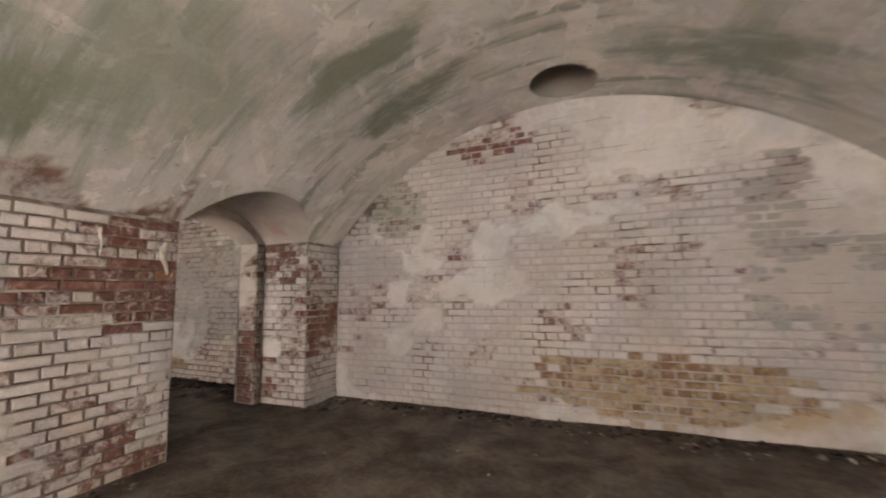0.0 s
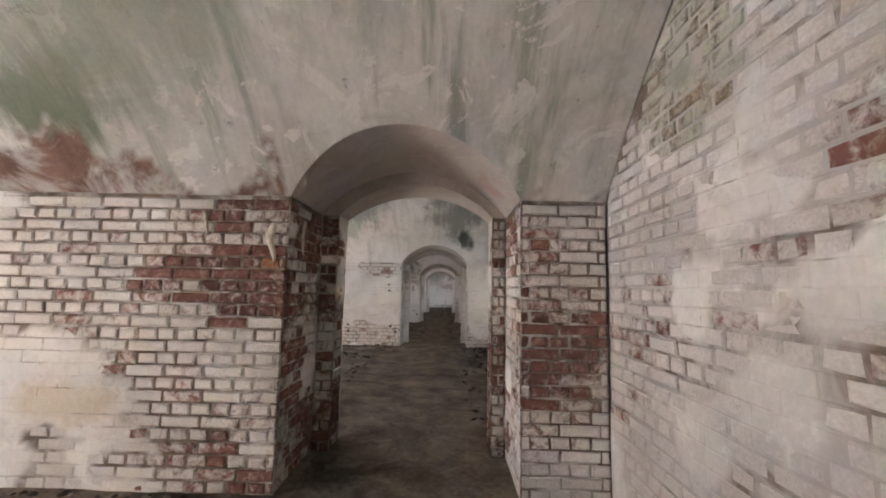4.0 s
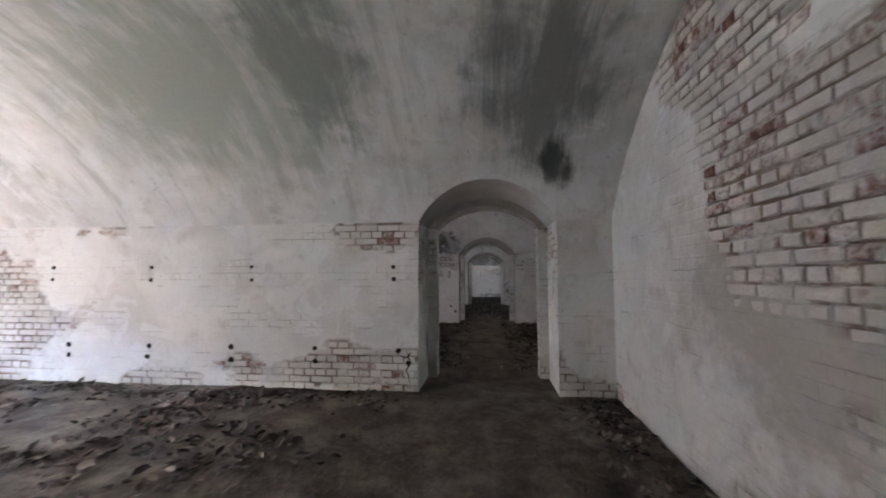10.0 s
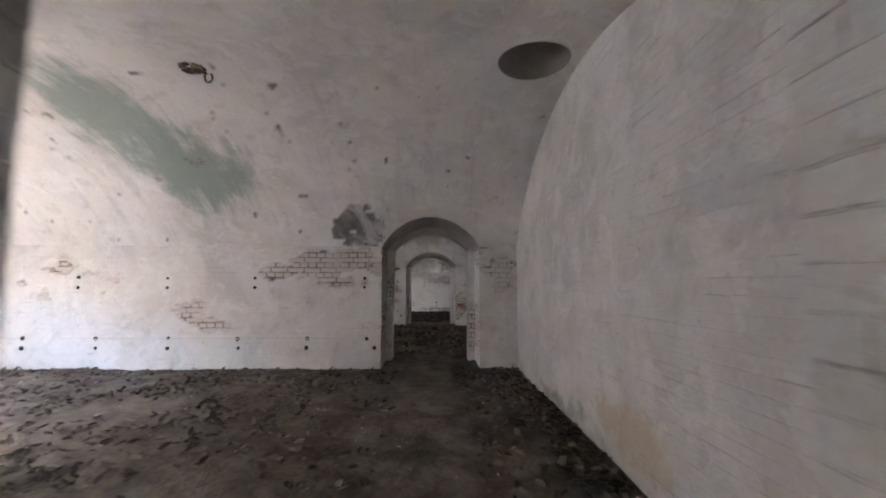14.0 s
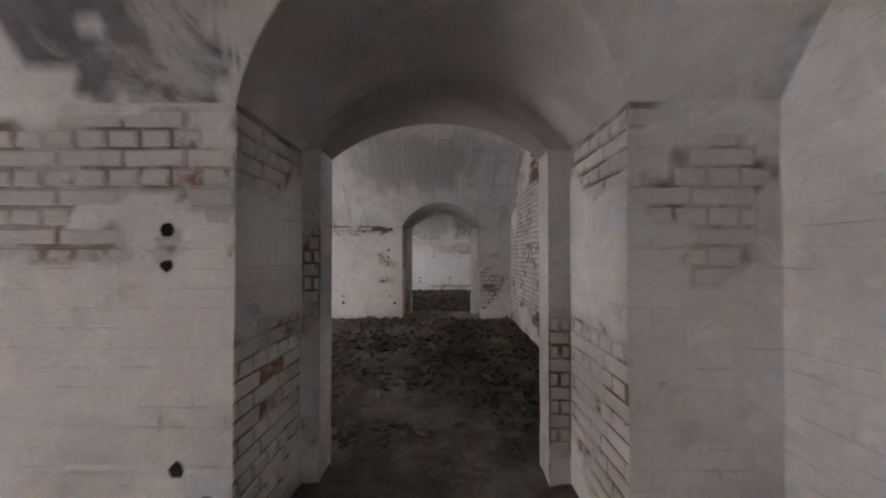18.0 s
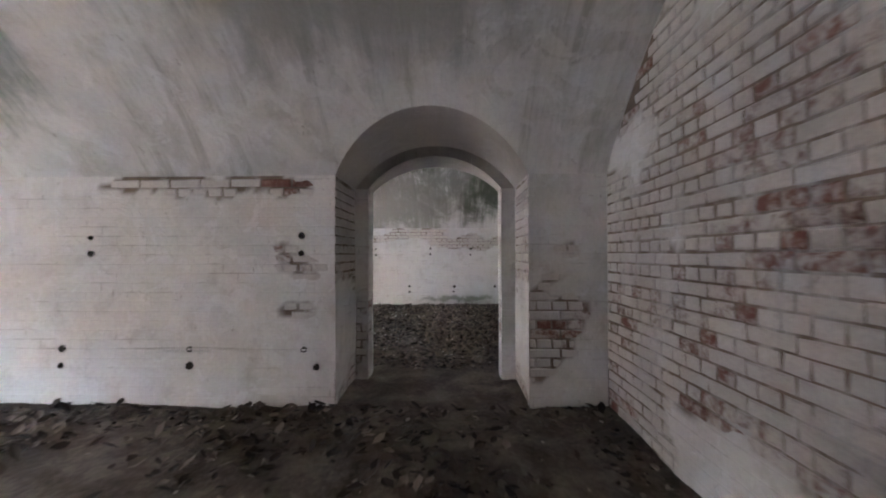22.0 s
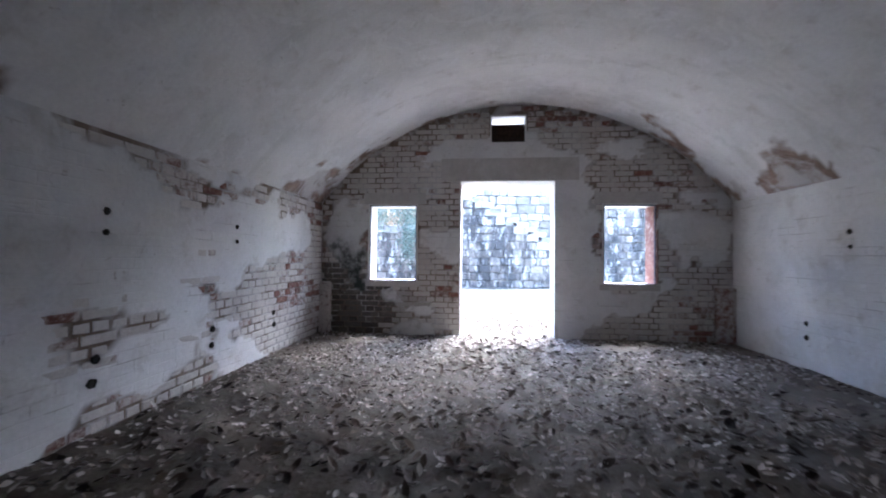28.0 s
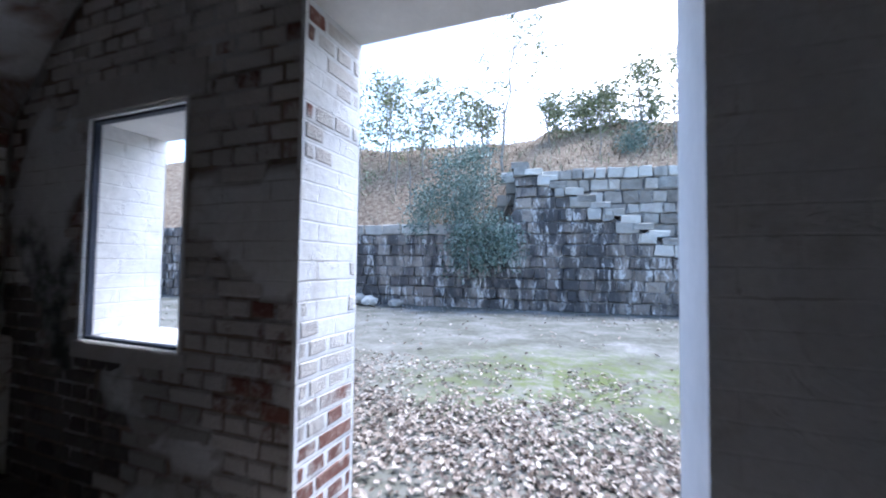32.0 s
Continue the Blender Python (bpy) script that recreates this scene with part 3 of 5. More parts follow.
FRONT = worn(41, 0.26, (-27.62, 1.1, 0.68, 1.8, -0.8), (-26.7, 2.55, 1.2, 0.45, -0.8), (-25.2, 0.5, 0.7, 0.3, -0.25), (-29.1, 1.25, 0.6, 0.6, -0.6), (-24.5, 1.1, 0.4, 0.8, -0.5), (-28.4, 0.55, 0.8, 0.25, -0.5), (-25.8, 1.3, 0.3, 0.35, -0.35))
EAST = worn(45, -0.08, (-4.0, 0.75, 2.4, 1.4, 0.36), (-2.0, 1.75, 3.0, 0.22, 0.32), (1.0, 0.8, 2.5, 0.9, -0.15))


def picker(white, worn_share, *red_spots, stained=()):
    """Which brick stands at a place: limewashed, worn or bare."""
    def pick(u, v, rnd):
        w = worn_share
        for cu, cv, ru, rv, kind in stained:
            if float(blob(np.array(u), np.array(v), cu, cv, ru, rv)) * rnd.uniform(0.4, 1.4) > 0.32:
                return kind
        for cu, cv, ru, rv, amount in red_spots:
            w += amount * float(blob(np.array(u), np.array(v), cu, cv, ru, rv))
        if white == 0.6 and abs(u - 2.17) < 0.07 and abs(v - 1.37) < 0.04:
            return M_ORANGE
        x = 0.45 * rnd.random() + 0.55 * float(smooth(0.25, 0.75, fbm(np.array(u * 2.1), np.array(v * 3.2), 500, 4)))
        w = 0.18 + 0.55 * w
        if x < w - 0.12:
            return M_BRICK[2]
        return M_BRICK[1] if x < w + 0.10 + 0.4 * (1 - white) else M_BRICK[0]
    return pick


def in_opening(x, z, c, windows=True):
    """Inside the door of a front, or a window where it has them, c being the room's middle."""
    return (c + 0.652 > x > c - 0.63 and z < 2.135) or windows and (1.275 < abs(x - c) < 1.95 and 0.742 < z < 1.81 or c + 0.24 > x > c - 0.23 and 2.68 < z < 3.06)


# how high the bare edge over the springing reaches, west and east, along y
NONE = lambda y: np.full_like(y, -0.5)
BARE_LIP = [
    (lambda y: 0.25 - 0.26 * smooth(1.0, 2.3, y), NONE), (NONE, NONE), (NONE, NONE), (NONE, NONE),
    (lambda y: -0.10 + 0.42 * blob(y, y, -3.3, -3.3, 0.9, 0.9), lambda y: -0.05 + 0.40 * blob(y, y, -4.0, -4.0, 1.2, 1.2))]


def shell(k):
    """One casemate: its west wall with the passage, back wall, front wall and vault."""
    xw, xe, xc = XW[k], XE[k], XC[k]
    nm = NAMES[k]
    # west wall
    has_door = k < 4
    DY0, DY1 = DOOR[k]
    keep = (lambda u, v: not (DY0 < u < DY1)) if has_door else (lambda u, v: True)
    cuts = (DY0, DY1) if has_door else ()
    face = ((xw, 0, 0), (0, 1, 0), (1, 0, 0))
    west = sheet(f"wall_west_{nm}", face, lines(YF, YB, 0.04, *cuts), lines(-0.03, SPRING, 0.04), keep, WEST[k], WASH[k], seed=k)
    tagged(west, ["worn limewashed red brick wall beside an arched passage", "white limewashed brick wall with iron bolt sockets", "white limewashed brick wall with old bolt sockets", "thickly limewashed brick wall with bolt sockets", "white limewashed wall with rows of bolt sockets"][k], "wall", kind="structure")
    west["face"] = 1
    # back wall
    face = ((0, YB, 0), (1, 0, 0), (0, -1, 0))
    top = lambda u: CZ + np.sqrt(np.maximum(RV * RV - (u - xc) ** 2, 0))
    back = sheet(f"wall_back_{nm}", face, lines(xw, xe, 0.045), lines(-0.03, CROWN + 0.01, 0.045), lambda u, v: True, BACK[k], WASH[k] if k else FIRST_END, top, seed=k + 7)
    tagged(back, ["whitewashed brick end wall under the vault", "peeling whitewashed brick end wall with bare patches", "smooth white plastered end wall", "stained whitewashed brick end wall", "white end wall with bare brick above"][k], "wall", kind="structure")
    # front wall, inner face
    c = XC[k] + 0.125
    face = ((0, YF, 0), (1, 0, 0), (0, 1, 0))
    xs = lines(xw, xe, 0.045, *(c + d for d in (0.652, -0.63, 1.95, 1.275, -1.275, -1.95, 0.24, -0.23)))
    zs = lines(-0.03, CROWN + 0.01, 0.045, 2.135, 0.742, 1.81, 2.68, 3.06)
    shift = XC[k] - XC[4]
    bare = lambda u, v: FRONT(u - shift, v)
    # the first four fronts are left without windows, to dim those rooms
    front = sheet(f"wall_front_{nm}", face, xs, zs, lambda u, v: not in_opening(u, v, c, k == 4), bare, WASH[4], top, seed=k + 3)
    tagged(front, "patched brick front wall with a doorway and two windows" if k == 4 else "patched brick front wall with an open doorway", "wall", kind="structure")
    # vault
    n0, n1, ntop = NARROW[max(0, k - 1)]
    ys = lines(YF, YB, 0.045, DY0, DY1, n0, n1)
    ys = np.unique(np.concatenate([ys, np.linspace(DY0, DY1, 41), np.linspace(n0, n1, 31)]))
    na = 120
    hx, hy, hr = xc + 0.08, 3.86, 0.31
    faces = []
    zw = np.array([arc(y, DY0, DY1, DTOPS[k]) if has_door and DY0 < y < DY1 else SPRING for y in ys])
    ze = np.array([arc(y, n0, n1, ntop) if k > 0 and n0 < y < n1 else SPRING for y in ys])
    a0 = np.array([math.atan2(z - CZ, -vault_dx(z)) for z in zw])[:, None]
    a1 = np.array([math.atan2(z - CZ, vault_dx(z)) for z in ze])[:, None]
    T = np.linspace(0, 1, na + 1)[None, :]
    A = a0 + (a1 - a0) * T
    Y = np.repeat(ys[:, None], na + 1, 1)
    R = RV + 0.016 * (fbm(A * 6.0, Y * 1.6, 5 + k, 4) - 0.5) * np.where((T > 0) & (T < 1), 1, 0)
    X, Z = xc + R * np.cos(A), CZ + R * np.sin(A)
    D = np.hypot(X - hx, Y - hy)
    snap = np.abs(D - hr) < 0.035
    X, Y = np.where(snap, hx + (X - hx) * hr / D, X), np.where(snap, hy + (Y - hy) * hr / D, Y)
    Z = np.where(snap, CZ + np.sqrt(np.maximum(RV * RV - (X - xc) ** 2, 0)), Z)
    cut = (np.where(snap, hr, D) <= hr + 1e-4).ravel()
    verts = np.stack([X, Y, Z], -1).reshape(-1, 3).tolist()
    # ragged bare edge of the plaster above the springing, and by the front wall
    up = Z - SPRING
    rag = fbm(Y * 4.2 + 5 * k, A * 16.0, 66 + k, 5)
    west_side = A > math.pi / 2
    lip = np.where(west_side, BARE_LIP[k][0](Y), BARE_LIP[k][1](Y))
    bare = smooth(0.50, 0.55, rag + (lip - up) * 1.9)
    if k == 4:
        bare = np.maximum(bare, smooth(0.50, 0.55, fbm(A * 9, Y * 4, 91, 4) + 0.9 * (0.16 * np.where(west_side, 1.0, 0.25) - (Y - YF))))
    bare = np.where(lip > -0.4, bare, 0) if k != 4 else bare
    if k in (0, 2):
        beside = np.minimum(np.abs(Y - DY0), np.abs(Y - DY1))
        off = np.where((Y < DY0) | (Y > DY1), 0.0, 0.5) + np.where(west_side, 0.0, 9.0)
        chips = fbm(Y * 9.0, A * 34.0, 97 + k, 4) + 0.20 - 1.5 * beside - 0.9 * np.maximum(up, 0) - off
        bare = np.maximum(bare, smooth(0.50, 0.54, chips))
    if k == 2:
        flakes = fbm(Y * 5.0, A * 22.0, 95, 5) - 0.07 + 0.55 * blob(Y, Z, 1.90, 2.06, 0.60, 0.40) + 0.40 * blob(Y, Z, DY1 + 0.06, 2.0, 0.13, 0.18)
        bare = np.where(west_side, smooth(0.70, 0.74, flakes), bare)
    n = na + 1
    for i in range(len(ys) - 1):
        for j in range(na):
            q = (i * n + j, i * n + j + 1, (i + 1) * n + j + 1, (i + 1) * n + j)
            if not all(cut[p] for p in q):
                faces.append(q)
    vault = mesh_object(f"ceiling_vault_{nm}", verts, faces, VAULT[k], shade=True)
    vault.data.attributes.new("bare", "FLOAT", "POINT").data.foreach_set("value", bare.ravel().astype(np.float32))
    tagged(vault, ["stained plaster barrel vault with green algae streaks", "white plaster barrel vault with dark mould stains", "pale plaster barrel vault with grey-green stains", "grey-stained plaster barrel vault", "white plaster barrel vault with a dark mouldy corner"][k], "ceiling", kind="structure")
    # ventilation shaft over the end wall
    sv, sf = [], []
    m = 40
    for lvl in range(4):
        for i in range(m):
            a = 2 * math.pi * i / m
            x, y = hx + hr * math.cos(a), hy + hr * math.sin(a)
            z = vault_z(x - xc) - 0.004 if lvl == 0 else CROWN + 0.3 * lvl
            sv.append((x, y, z))
    for lvl in range(3):
        sf += [(lvl * m + i, (lvl + 1) * m + i, (lvl + 1) * m + (i + 1) % m, lvl * m + (i + 1) % m) for i in range(m)]
    sf.append(tuple(3 * m + i for i in range(m)))
    shaft = mesh_object("vent_shaft", sv, sf, M_SHAFT, shade=True)
    tagged(shaft, "dark round ventilation shaft in the vault", "vent shaft", "vent shafts", "structure")
    return west, back, front, vault


# shaft lining, about half as bright as the walls' limewash
M_SHAFT = limewash("shaft_lining", base=(0.33, 0.30, 0.27), seed=20, algae=0.3, joints=0)


def passage(k):
    """The passage through the cross wall west of casemate k: jambs, rebate and stepped arch."""
    xw = XW[k]
    DY0, DY1 = DOOR[k]
    STEP = STEPS[k]
    n0, n1, ntop = NARROW[k]
    bare = [worn(51, 0.27, (xw - 0.1, 1.75, 0.6, 0.40, -0.22)), worn(52, -0.08, (xw - 0.3, 1.3, 0.5, 0.6, 0.12)), worn(53, 0.12), worn(54, 0.08)][k]
    soft = [lambda u, v: worn(56, 0.24)(u, v), worn(57, -0.1), worn(58, -0.06), worn(59, 0.0)][k]
    holder = new(f"passage_wall_{NAMES[k]}")
    holder.location = (xw - THICK / 2, DY0, 0)
    tagged(holder, ["arched brick passage with worn red jambs and plastered soffit", "arched passage with whitewashed jambs and a cracked corner", "arched whitewashed passage with a door rebate", "arched whitewashed brick passage with a door rebate"][k], "passage", "passages between casemates", "structure")
    move = Matrix.Translation(-holder.location)
    specs = [
        ("jamb", ((0, DY0, 0), (1, 0, 0), (0, 1, 0)), xw - STEP, xw, bare, 0),
        ("jamb", ((0, DY1, 0), (1, 0, 0), (0, -1, 0)), xw - STEP, xw, bare, 1),
        ("inner_jamb", ((0, n0, 0), (1, 0, 0), (0, 1, 0)), xw - THICK, xw - STEP, soft, 2),
        ("inner_jamb", ((0, n1, 0), (1, 0, 0), (0, -1, 0)), xw - THICK, xw - STEP, soft, 3),
        ("rebate", ((xw - STEP, 0, 0), (0, 1, 0), (1, 0, 0)), DY0, n0, soft, 4),
        ("rebate", ((xw - STEP, 0, 0), (0, 1, 0), (1, 0, 0)), n1, DY1, soft, 5),
    ]
    for name, face, a, b, f, j in specs:
        ob = sheet(name, face, lines(a, b, 0.04), lines(-0.03, SPRING, 0.04), lambda u, v: True, f, WASH[k], parent=holder, seed=k * 7 + j)
        ob.matrix_basis = move
        PASSAGE_FACES.append((k, ob, face, a, b, f, j))
    # soffits and the ring between them
    for name, y0, y1, top, n in (("soffit", DY0, DY1, DTOPS[k], 40), ("inner_soffit", n0, n1, ntop, 30)):
        v, f, m = [], [], 10
        for i in range(n + 1):
            y = y0 + (y1 - y0) * i / n
            z = arc(y, y0, y1, top)
            if name == "soffit":
                xa, xb = XC[k] - vault_dx(z), xw - STEP
            else:
                xa, xb = xw - STEP, XC[k + 1] + vault_dx(z)
            for j in range(m + 1):
                t = j / m
                w = 0.006 * float(fbm(np.array(y * 3.0), np.array((xa + (xb - xa) * t) * 3.0), 90 + k, 3) - 0.5) if 0 < j < m and 0 < i < n else 0
                v.append((xa + (xb - xa) * t, y, z + w))
        for i in range(n):
            f += [(i * (m + 1) + j, (i + 1) * (m + 1) + j, (i + 1) * (m + 1) + j + 1, i * (m + 1) + j + 1) for j in range(m)]
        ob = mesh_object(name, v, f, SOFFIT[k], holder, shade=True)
        ob.data.attributes.new("bare", "FLOAT", "POINT")
        ob.matrix_basis = move
    v, f, n = [], [], 40
    for i in range(n + 1):
        y = DY0 + (DY1 - DY0) * i / n
        yn = min(max(y, n0), n1)
        v += [(xw - STEP, y, arc(y, DY0, DY1, DTOPS[k]) + 0.004), (xw - STEP, y, arc(y, n0, n1, ntop) if n0 < y < n1 else SPRING - 0.001)]
    f = [(2 * i, 2 * i + 1, 2 * i + 3, 2 * i + 2) for i in range(n)]
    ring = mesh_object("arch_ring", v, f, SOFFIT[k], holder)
    ring.data.attributes.new("bare", "FLOAT", "POINT")
    ring.matrix_basis = move


# soffit plaster darker than the walls: the passages' dimness is put into its colour
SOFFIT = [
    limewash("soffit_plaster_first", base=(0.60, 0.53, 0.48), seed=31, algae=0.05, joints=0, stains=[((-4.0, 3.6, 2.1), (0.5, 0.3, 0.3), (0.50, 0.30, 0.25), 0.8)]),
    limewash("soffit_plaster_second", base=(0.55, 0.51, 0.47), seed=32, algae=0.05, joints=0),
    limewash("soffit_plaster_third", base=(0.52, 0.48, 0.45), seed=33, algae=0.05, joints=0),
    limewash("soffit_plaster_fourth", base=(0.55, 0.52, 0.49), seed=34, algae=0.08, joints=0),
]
PASSAGE_FACES = []
SHELLS = [shell(k) for k in range(5)]
for k in range(4):
    passage(k)

# east faces of the cross walls, and the plain east end of the first casemate
for k in range(5):
    xe = XE[k]
    face = ((xe, 0, 0), (0, 1, 0), (-1, 0, 0))
    n0, n1, ntop = NARROW[max(0, k - 1)]
    keep = (lambda u, v: not (n0 < u < n1)) if k else (lambda u, v: True)
    ob = sheet(f"wall_east_{NAMES[k]}", face, lines(YF, YB, 0.04 if k == 4 else 0.15, n0, n1), lines(-0.03, SPRING, 0.04 if k == 4 else 0.15), keep, EAST if k == 4 else worn(46, -0.4), WASH[k], seed=k + 20)
    tagged(ob, "white limewashed brick wall with bare bricks near the front" if k == 4 else "plain limewashed side wall", "wall", kind="structure")
    if k == 4:
        EAST_WALL = ob

# front wall: outer face, reveals and the fill between
for k in range(5):
    c = XC[k] + 0.125
    yo = YF - TF
    xs = lines(XW[k] - THICK if k < 4 else XW[k] - 0.6, XE[k] if k else XE[k] + 0.6, 0.4, *(c + d for d in (0.652, -0.63, 1.95, 1.275, -1.275, -1.95, 0.24, -0.23)))
    zs = lines(-0.1, 4.4, 0.3, 2.135, 0.742, 1.81, 2.68, 3.06)
    out = sheet(f"facade_{NAMES[k]}", ((0, yo, 0), (1, 0, 0), (0, -1, 0)), xs, zs, lambda u, v: not in_opening(u, v, c, k == 4), worn(61, -0.5), WASH[4])
    tagged(out, "whitewashed outer face of the casemate front", "facade", kind="structure")
    for name, x0, x1, z0, z1, lab in (("door", c - 0.63, c + 0.652, -0.02, 2.135, "open doorway with white painted reveals"), ("window", c + 1.275, c + 1.95, 0.742, 1.81, "empty window opening with white reveals and thin dark frame"), ("window", c - 1.95, c - 1.275, 0.742, 1.81, "empty window opening with a bare brick reveal")):
        if name == "window" and k < 4:
            continue
        ob = new(f"{name}_{NAMES[k]}" if name == "door" else f"window_{NAMES[k]}_{'east' if x0 > c else 'west'}")
        ob.location = ((x0 + x1) / 2, YF - TF / 2, max(z0, 0))
        tagged(ob, lab, "doorway" if name == "door" else "window", f"{name} openings of the front", "structure")
        inv = Matrix.Translation(-ob.location)
        brick_side = name == "window" and x0 < c
        t = 0.02
        for pn, bm, mat in (
            ("reveal", box_bm(x0 - t, x0, yo + 0.001, YF - 0.001, z0, z1), M_BRICK[2] if brick_side else M_REVEAL),
            ("reveal", box_bm(x1, x1 + t, yo + 0.001, YF - 0.001, z0, z1), REVEAL_WASH if k == 4 else M_REVEAL),
            ("head", box_bm(x0 - t, x1 + t, yo + 0.001, YF - 0.001, z1, z1 + t), M_REVEAL),
            ("sill", box_bm(x0 - t, x1 + t, yo - 0.03, YF - 0.001, z0 - t, z0), M_REVEAL),
        ):
            if pn == "sill" and name == "door":
                bm.free()
                continue
            part(pn, bm, mat, ob).matrix_basis = inv
        if name == "window":
            for a, b, e, g in ((x0, x0 + 0.014, z0, z1), (x1 - 0.014, x1, z0, z1), (x0 + 0.014, x1 - 0.014, z0, z0 + 0.014), (x0 + 0.014, x1 - 0.014, z1 - 0.014, z1)):
                part("frame", box_bm(a, b, YF - 0.05, YF - 0.02, e, g), M_BLUE, ob, "thin dark metal frame").matrix_basis = inv

# earth floor
def floor_z(x, y):
    """Height of the earth floor: trodden flat in the passages, lumpy in the far casemates."""
    lumpy = smooth(-11.0, -18.0, x) * (1 - smooth(0.55, 0.15, np.abs(y - 2.95)) * 0.6)
    return 0.045 * (fbm(x * 0.9, y * 0.9, 3, 3) - 0.5) + 0.022 * (fbm(x * 4, y * 4, 8, 3) - 0.5) + 0.045 * lumpy * (fbm(x * 6.5, y * 6.5, 18, 3) - 0.5)


xs, ys = lines(XW[4] - 0.02, XE[0] + 0.02, 0.06), lines(YF - TF, YB + 0.02, 0.06)
X, Y = np.meshgrid(xs, ys, indexing="ij")
Z = floor_z(X, Y)
nv = len(ys)
faces = [(i * nv + j, (i + 1) * nv + j, (i + 1) * nv + j + 1, i * nv + j + 1) for i in range(len(xs) - 1) for j in range(nv - 1)]
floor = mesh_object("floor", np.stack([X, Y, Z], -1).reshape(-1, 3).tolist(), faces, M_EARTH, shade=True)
tagged(floor, "dark packed earth floor with damp patches", "floor", kind="structure")
# ground outside
bm = bmesh.new()
bmesh.ops.create_grid(bm, x_segments=40, y_segments=40, size=400)
bmesh.ops.translate(bm, verts=bm.verts, vec=(-26, -10, -0.06))
tagged(part("ground", bm, M_EARTH), "bare earth ground of the ditch", "ground", kind="structure")
# an unseen slab over the vaults, with plain outer walls, added to keep the daylight out
tagged(part("daylight_block_slab", box_bm(XW[4] - 0.6, XE[0] + 0.6, YF - TF + 0.02, YB + 0.6, 4.15, 4.45), M_EARTH), "unseen slab over the vaults that blocks daylight", "earthwork", kind="structure")
for nm2, b in (("wall_end_west", (XW[4] - 0.6, XW[4] - 0.5, YF - TF, YB + 0.6, -0.1, 4.4)), ("wall_end_east", (XE[0] + 0.5, XE[0] + 0.6, YF - TF, YB + 0.6, -0.1, 4.4)), ("wall_rear", (XW[4] - 0.6, XE[0] + 0.6, YB + 0.5, YB + 0.6, -0.1, 4.4))):
    tagged(part(nm2, box_bm(*b), M_CONCRETE), "plain outer wall of the casemate block", "wall", kind="structure")

# ---- fittings ----
def socket(x, y, z, along, out, r):
    """A rusty bolt socket: a ragged ring round a dark hole."""
    bm = bmesh.new()
    rnd = random.Random(int(abs(x * 131 + y * 977 + z * 613)))
    n, rings = 12, ((1.3, -0.004), (1.2, 0.009), (0.9, 0.011), (0.8, 0.0065))
    loops = []
    wob = [rnd.uniform(0.82, 1.15) for _ in range(n)]
    for k, d in rings:
        loops.append([bm.verts.new(Vector((x, y, z)) + Vector(along) * math.cos(2 * math.pi * i / n) * r * k * wob[i] + Vector((0, 0, 1)) * math.sin(2 * math.pi * i / n) * r * k * wob[i] + Vector(out) * d) for i in range(n)])
    for a, b in zip(loops, loops[1:]):
        for i in range(n):
            bm.faces.new((a[i], a[(i + 1) % n], b[(i + 1) % n], b[i]))
    bm.faces.new(loops[-1])
    bmesh.ops.recalc_face_normals(bm, faces=bm.faces)
    ob = part("bolt_socket", bm, M_HOLE)
    o = Vector((x, y, z))
    ob.data.transform(Matrix.Translation(-o))
    ob.location = o
    return tagged(ob, "rusty bolt socket sunk in a limewashed wall", "bolt socket", "bolt sockets on the walls")


def socket_rows(x, out, upper, lower):
    rnd = random.Random(int(abs(x) * 100))
    for y in upper:
        for dz in (0.072, -0.072):
            socket(x + out * 0.002, y + rnd.uniform(-0.008, 0.008), 1.278 + dz + rnd.uniform(-0.008, 0.008), (0, 1, 0), (out, 0, 0), rnd.uniform(0.016, 0.021))
    for i, y in enumerate(lower):
        for dz in (0.067, -0.067):
            aside = 0.10 if i == 0 and dz < 0 and out > 0 else 0.0
            socket(x + out * 0.002, y + aside + rnd.uniform(-0.012, 0.012), 0.378 + dz + rnd.uniform(-0.008, 0.008), (0, 1, 0), (out, 0, 0), rnd.uniform(0.019, 0.027))


socket_rows(XW[1], 1, [1.953, 0.294, -0.959, -2.27, -3.4], [2.011, 1.071, 0.072, -0.957, -2.0, -3.05])
socket_rows(XW[2], 1, [1.935, 0.273, -1.03, -2.35, -3.6], [1.99, 1.083, 0.062, -0.97, -2.03, -3.1])
socket_rows(XW[3], 1, [1.835, 0.117, -1.18, -2.5, -3.75], [1.868, 0.938, -0.114, -1.143, -2.2, -3.25])
socket_rows(XW[4], 1, [3.5, 2.54, 1.22, -0.12, -1.45, -2.75], [4.08, 3.10, 2.03, 1.0, -0.1, -1.17, -2.23, -3.25])
socket_rows(XE[4], -1, [1.6, 0.2, -1.1, -2.42], [1.05, 0.0, -1.05, -2.1, -3.13])


def tube(points, r, sides=8):
    """A round bar through points."""
    bm = bmesh.new()
    pts = [Vector(p) for p in points]
    rings = []
    for i, p in enumerate(pts):
        d = (pts[min(i + 1, len(pts) - 1)] - pts[max(i - 1, 0)]).normalized()
        a = d.orthogonal().normalized()
        if rings:
            a = (last - d * last.dot(d)).normalized()
        last = a
        b = d.cross(a)
        rr = r[i] if isinstance(r, (list, tuple)) else r
        rings.append([bm.verts.new(p + (a * math.cos(2 * math.pi * k / sides) + b * math.sin(2 * math.pi * k / sides)) * rr) for k in range(sides)])
    for a, b in zip(rings, rings[1:]):
        for k in range(sides):
            bm.faces.new((a[k], a[(k + 1) % sides], b[(k + 1) % sides], b[k]))
    bm.faces.new(rings[0][::-1])
    bm.faces.new(rings[-1])
    return bm


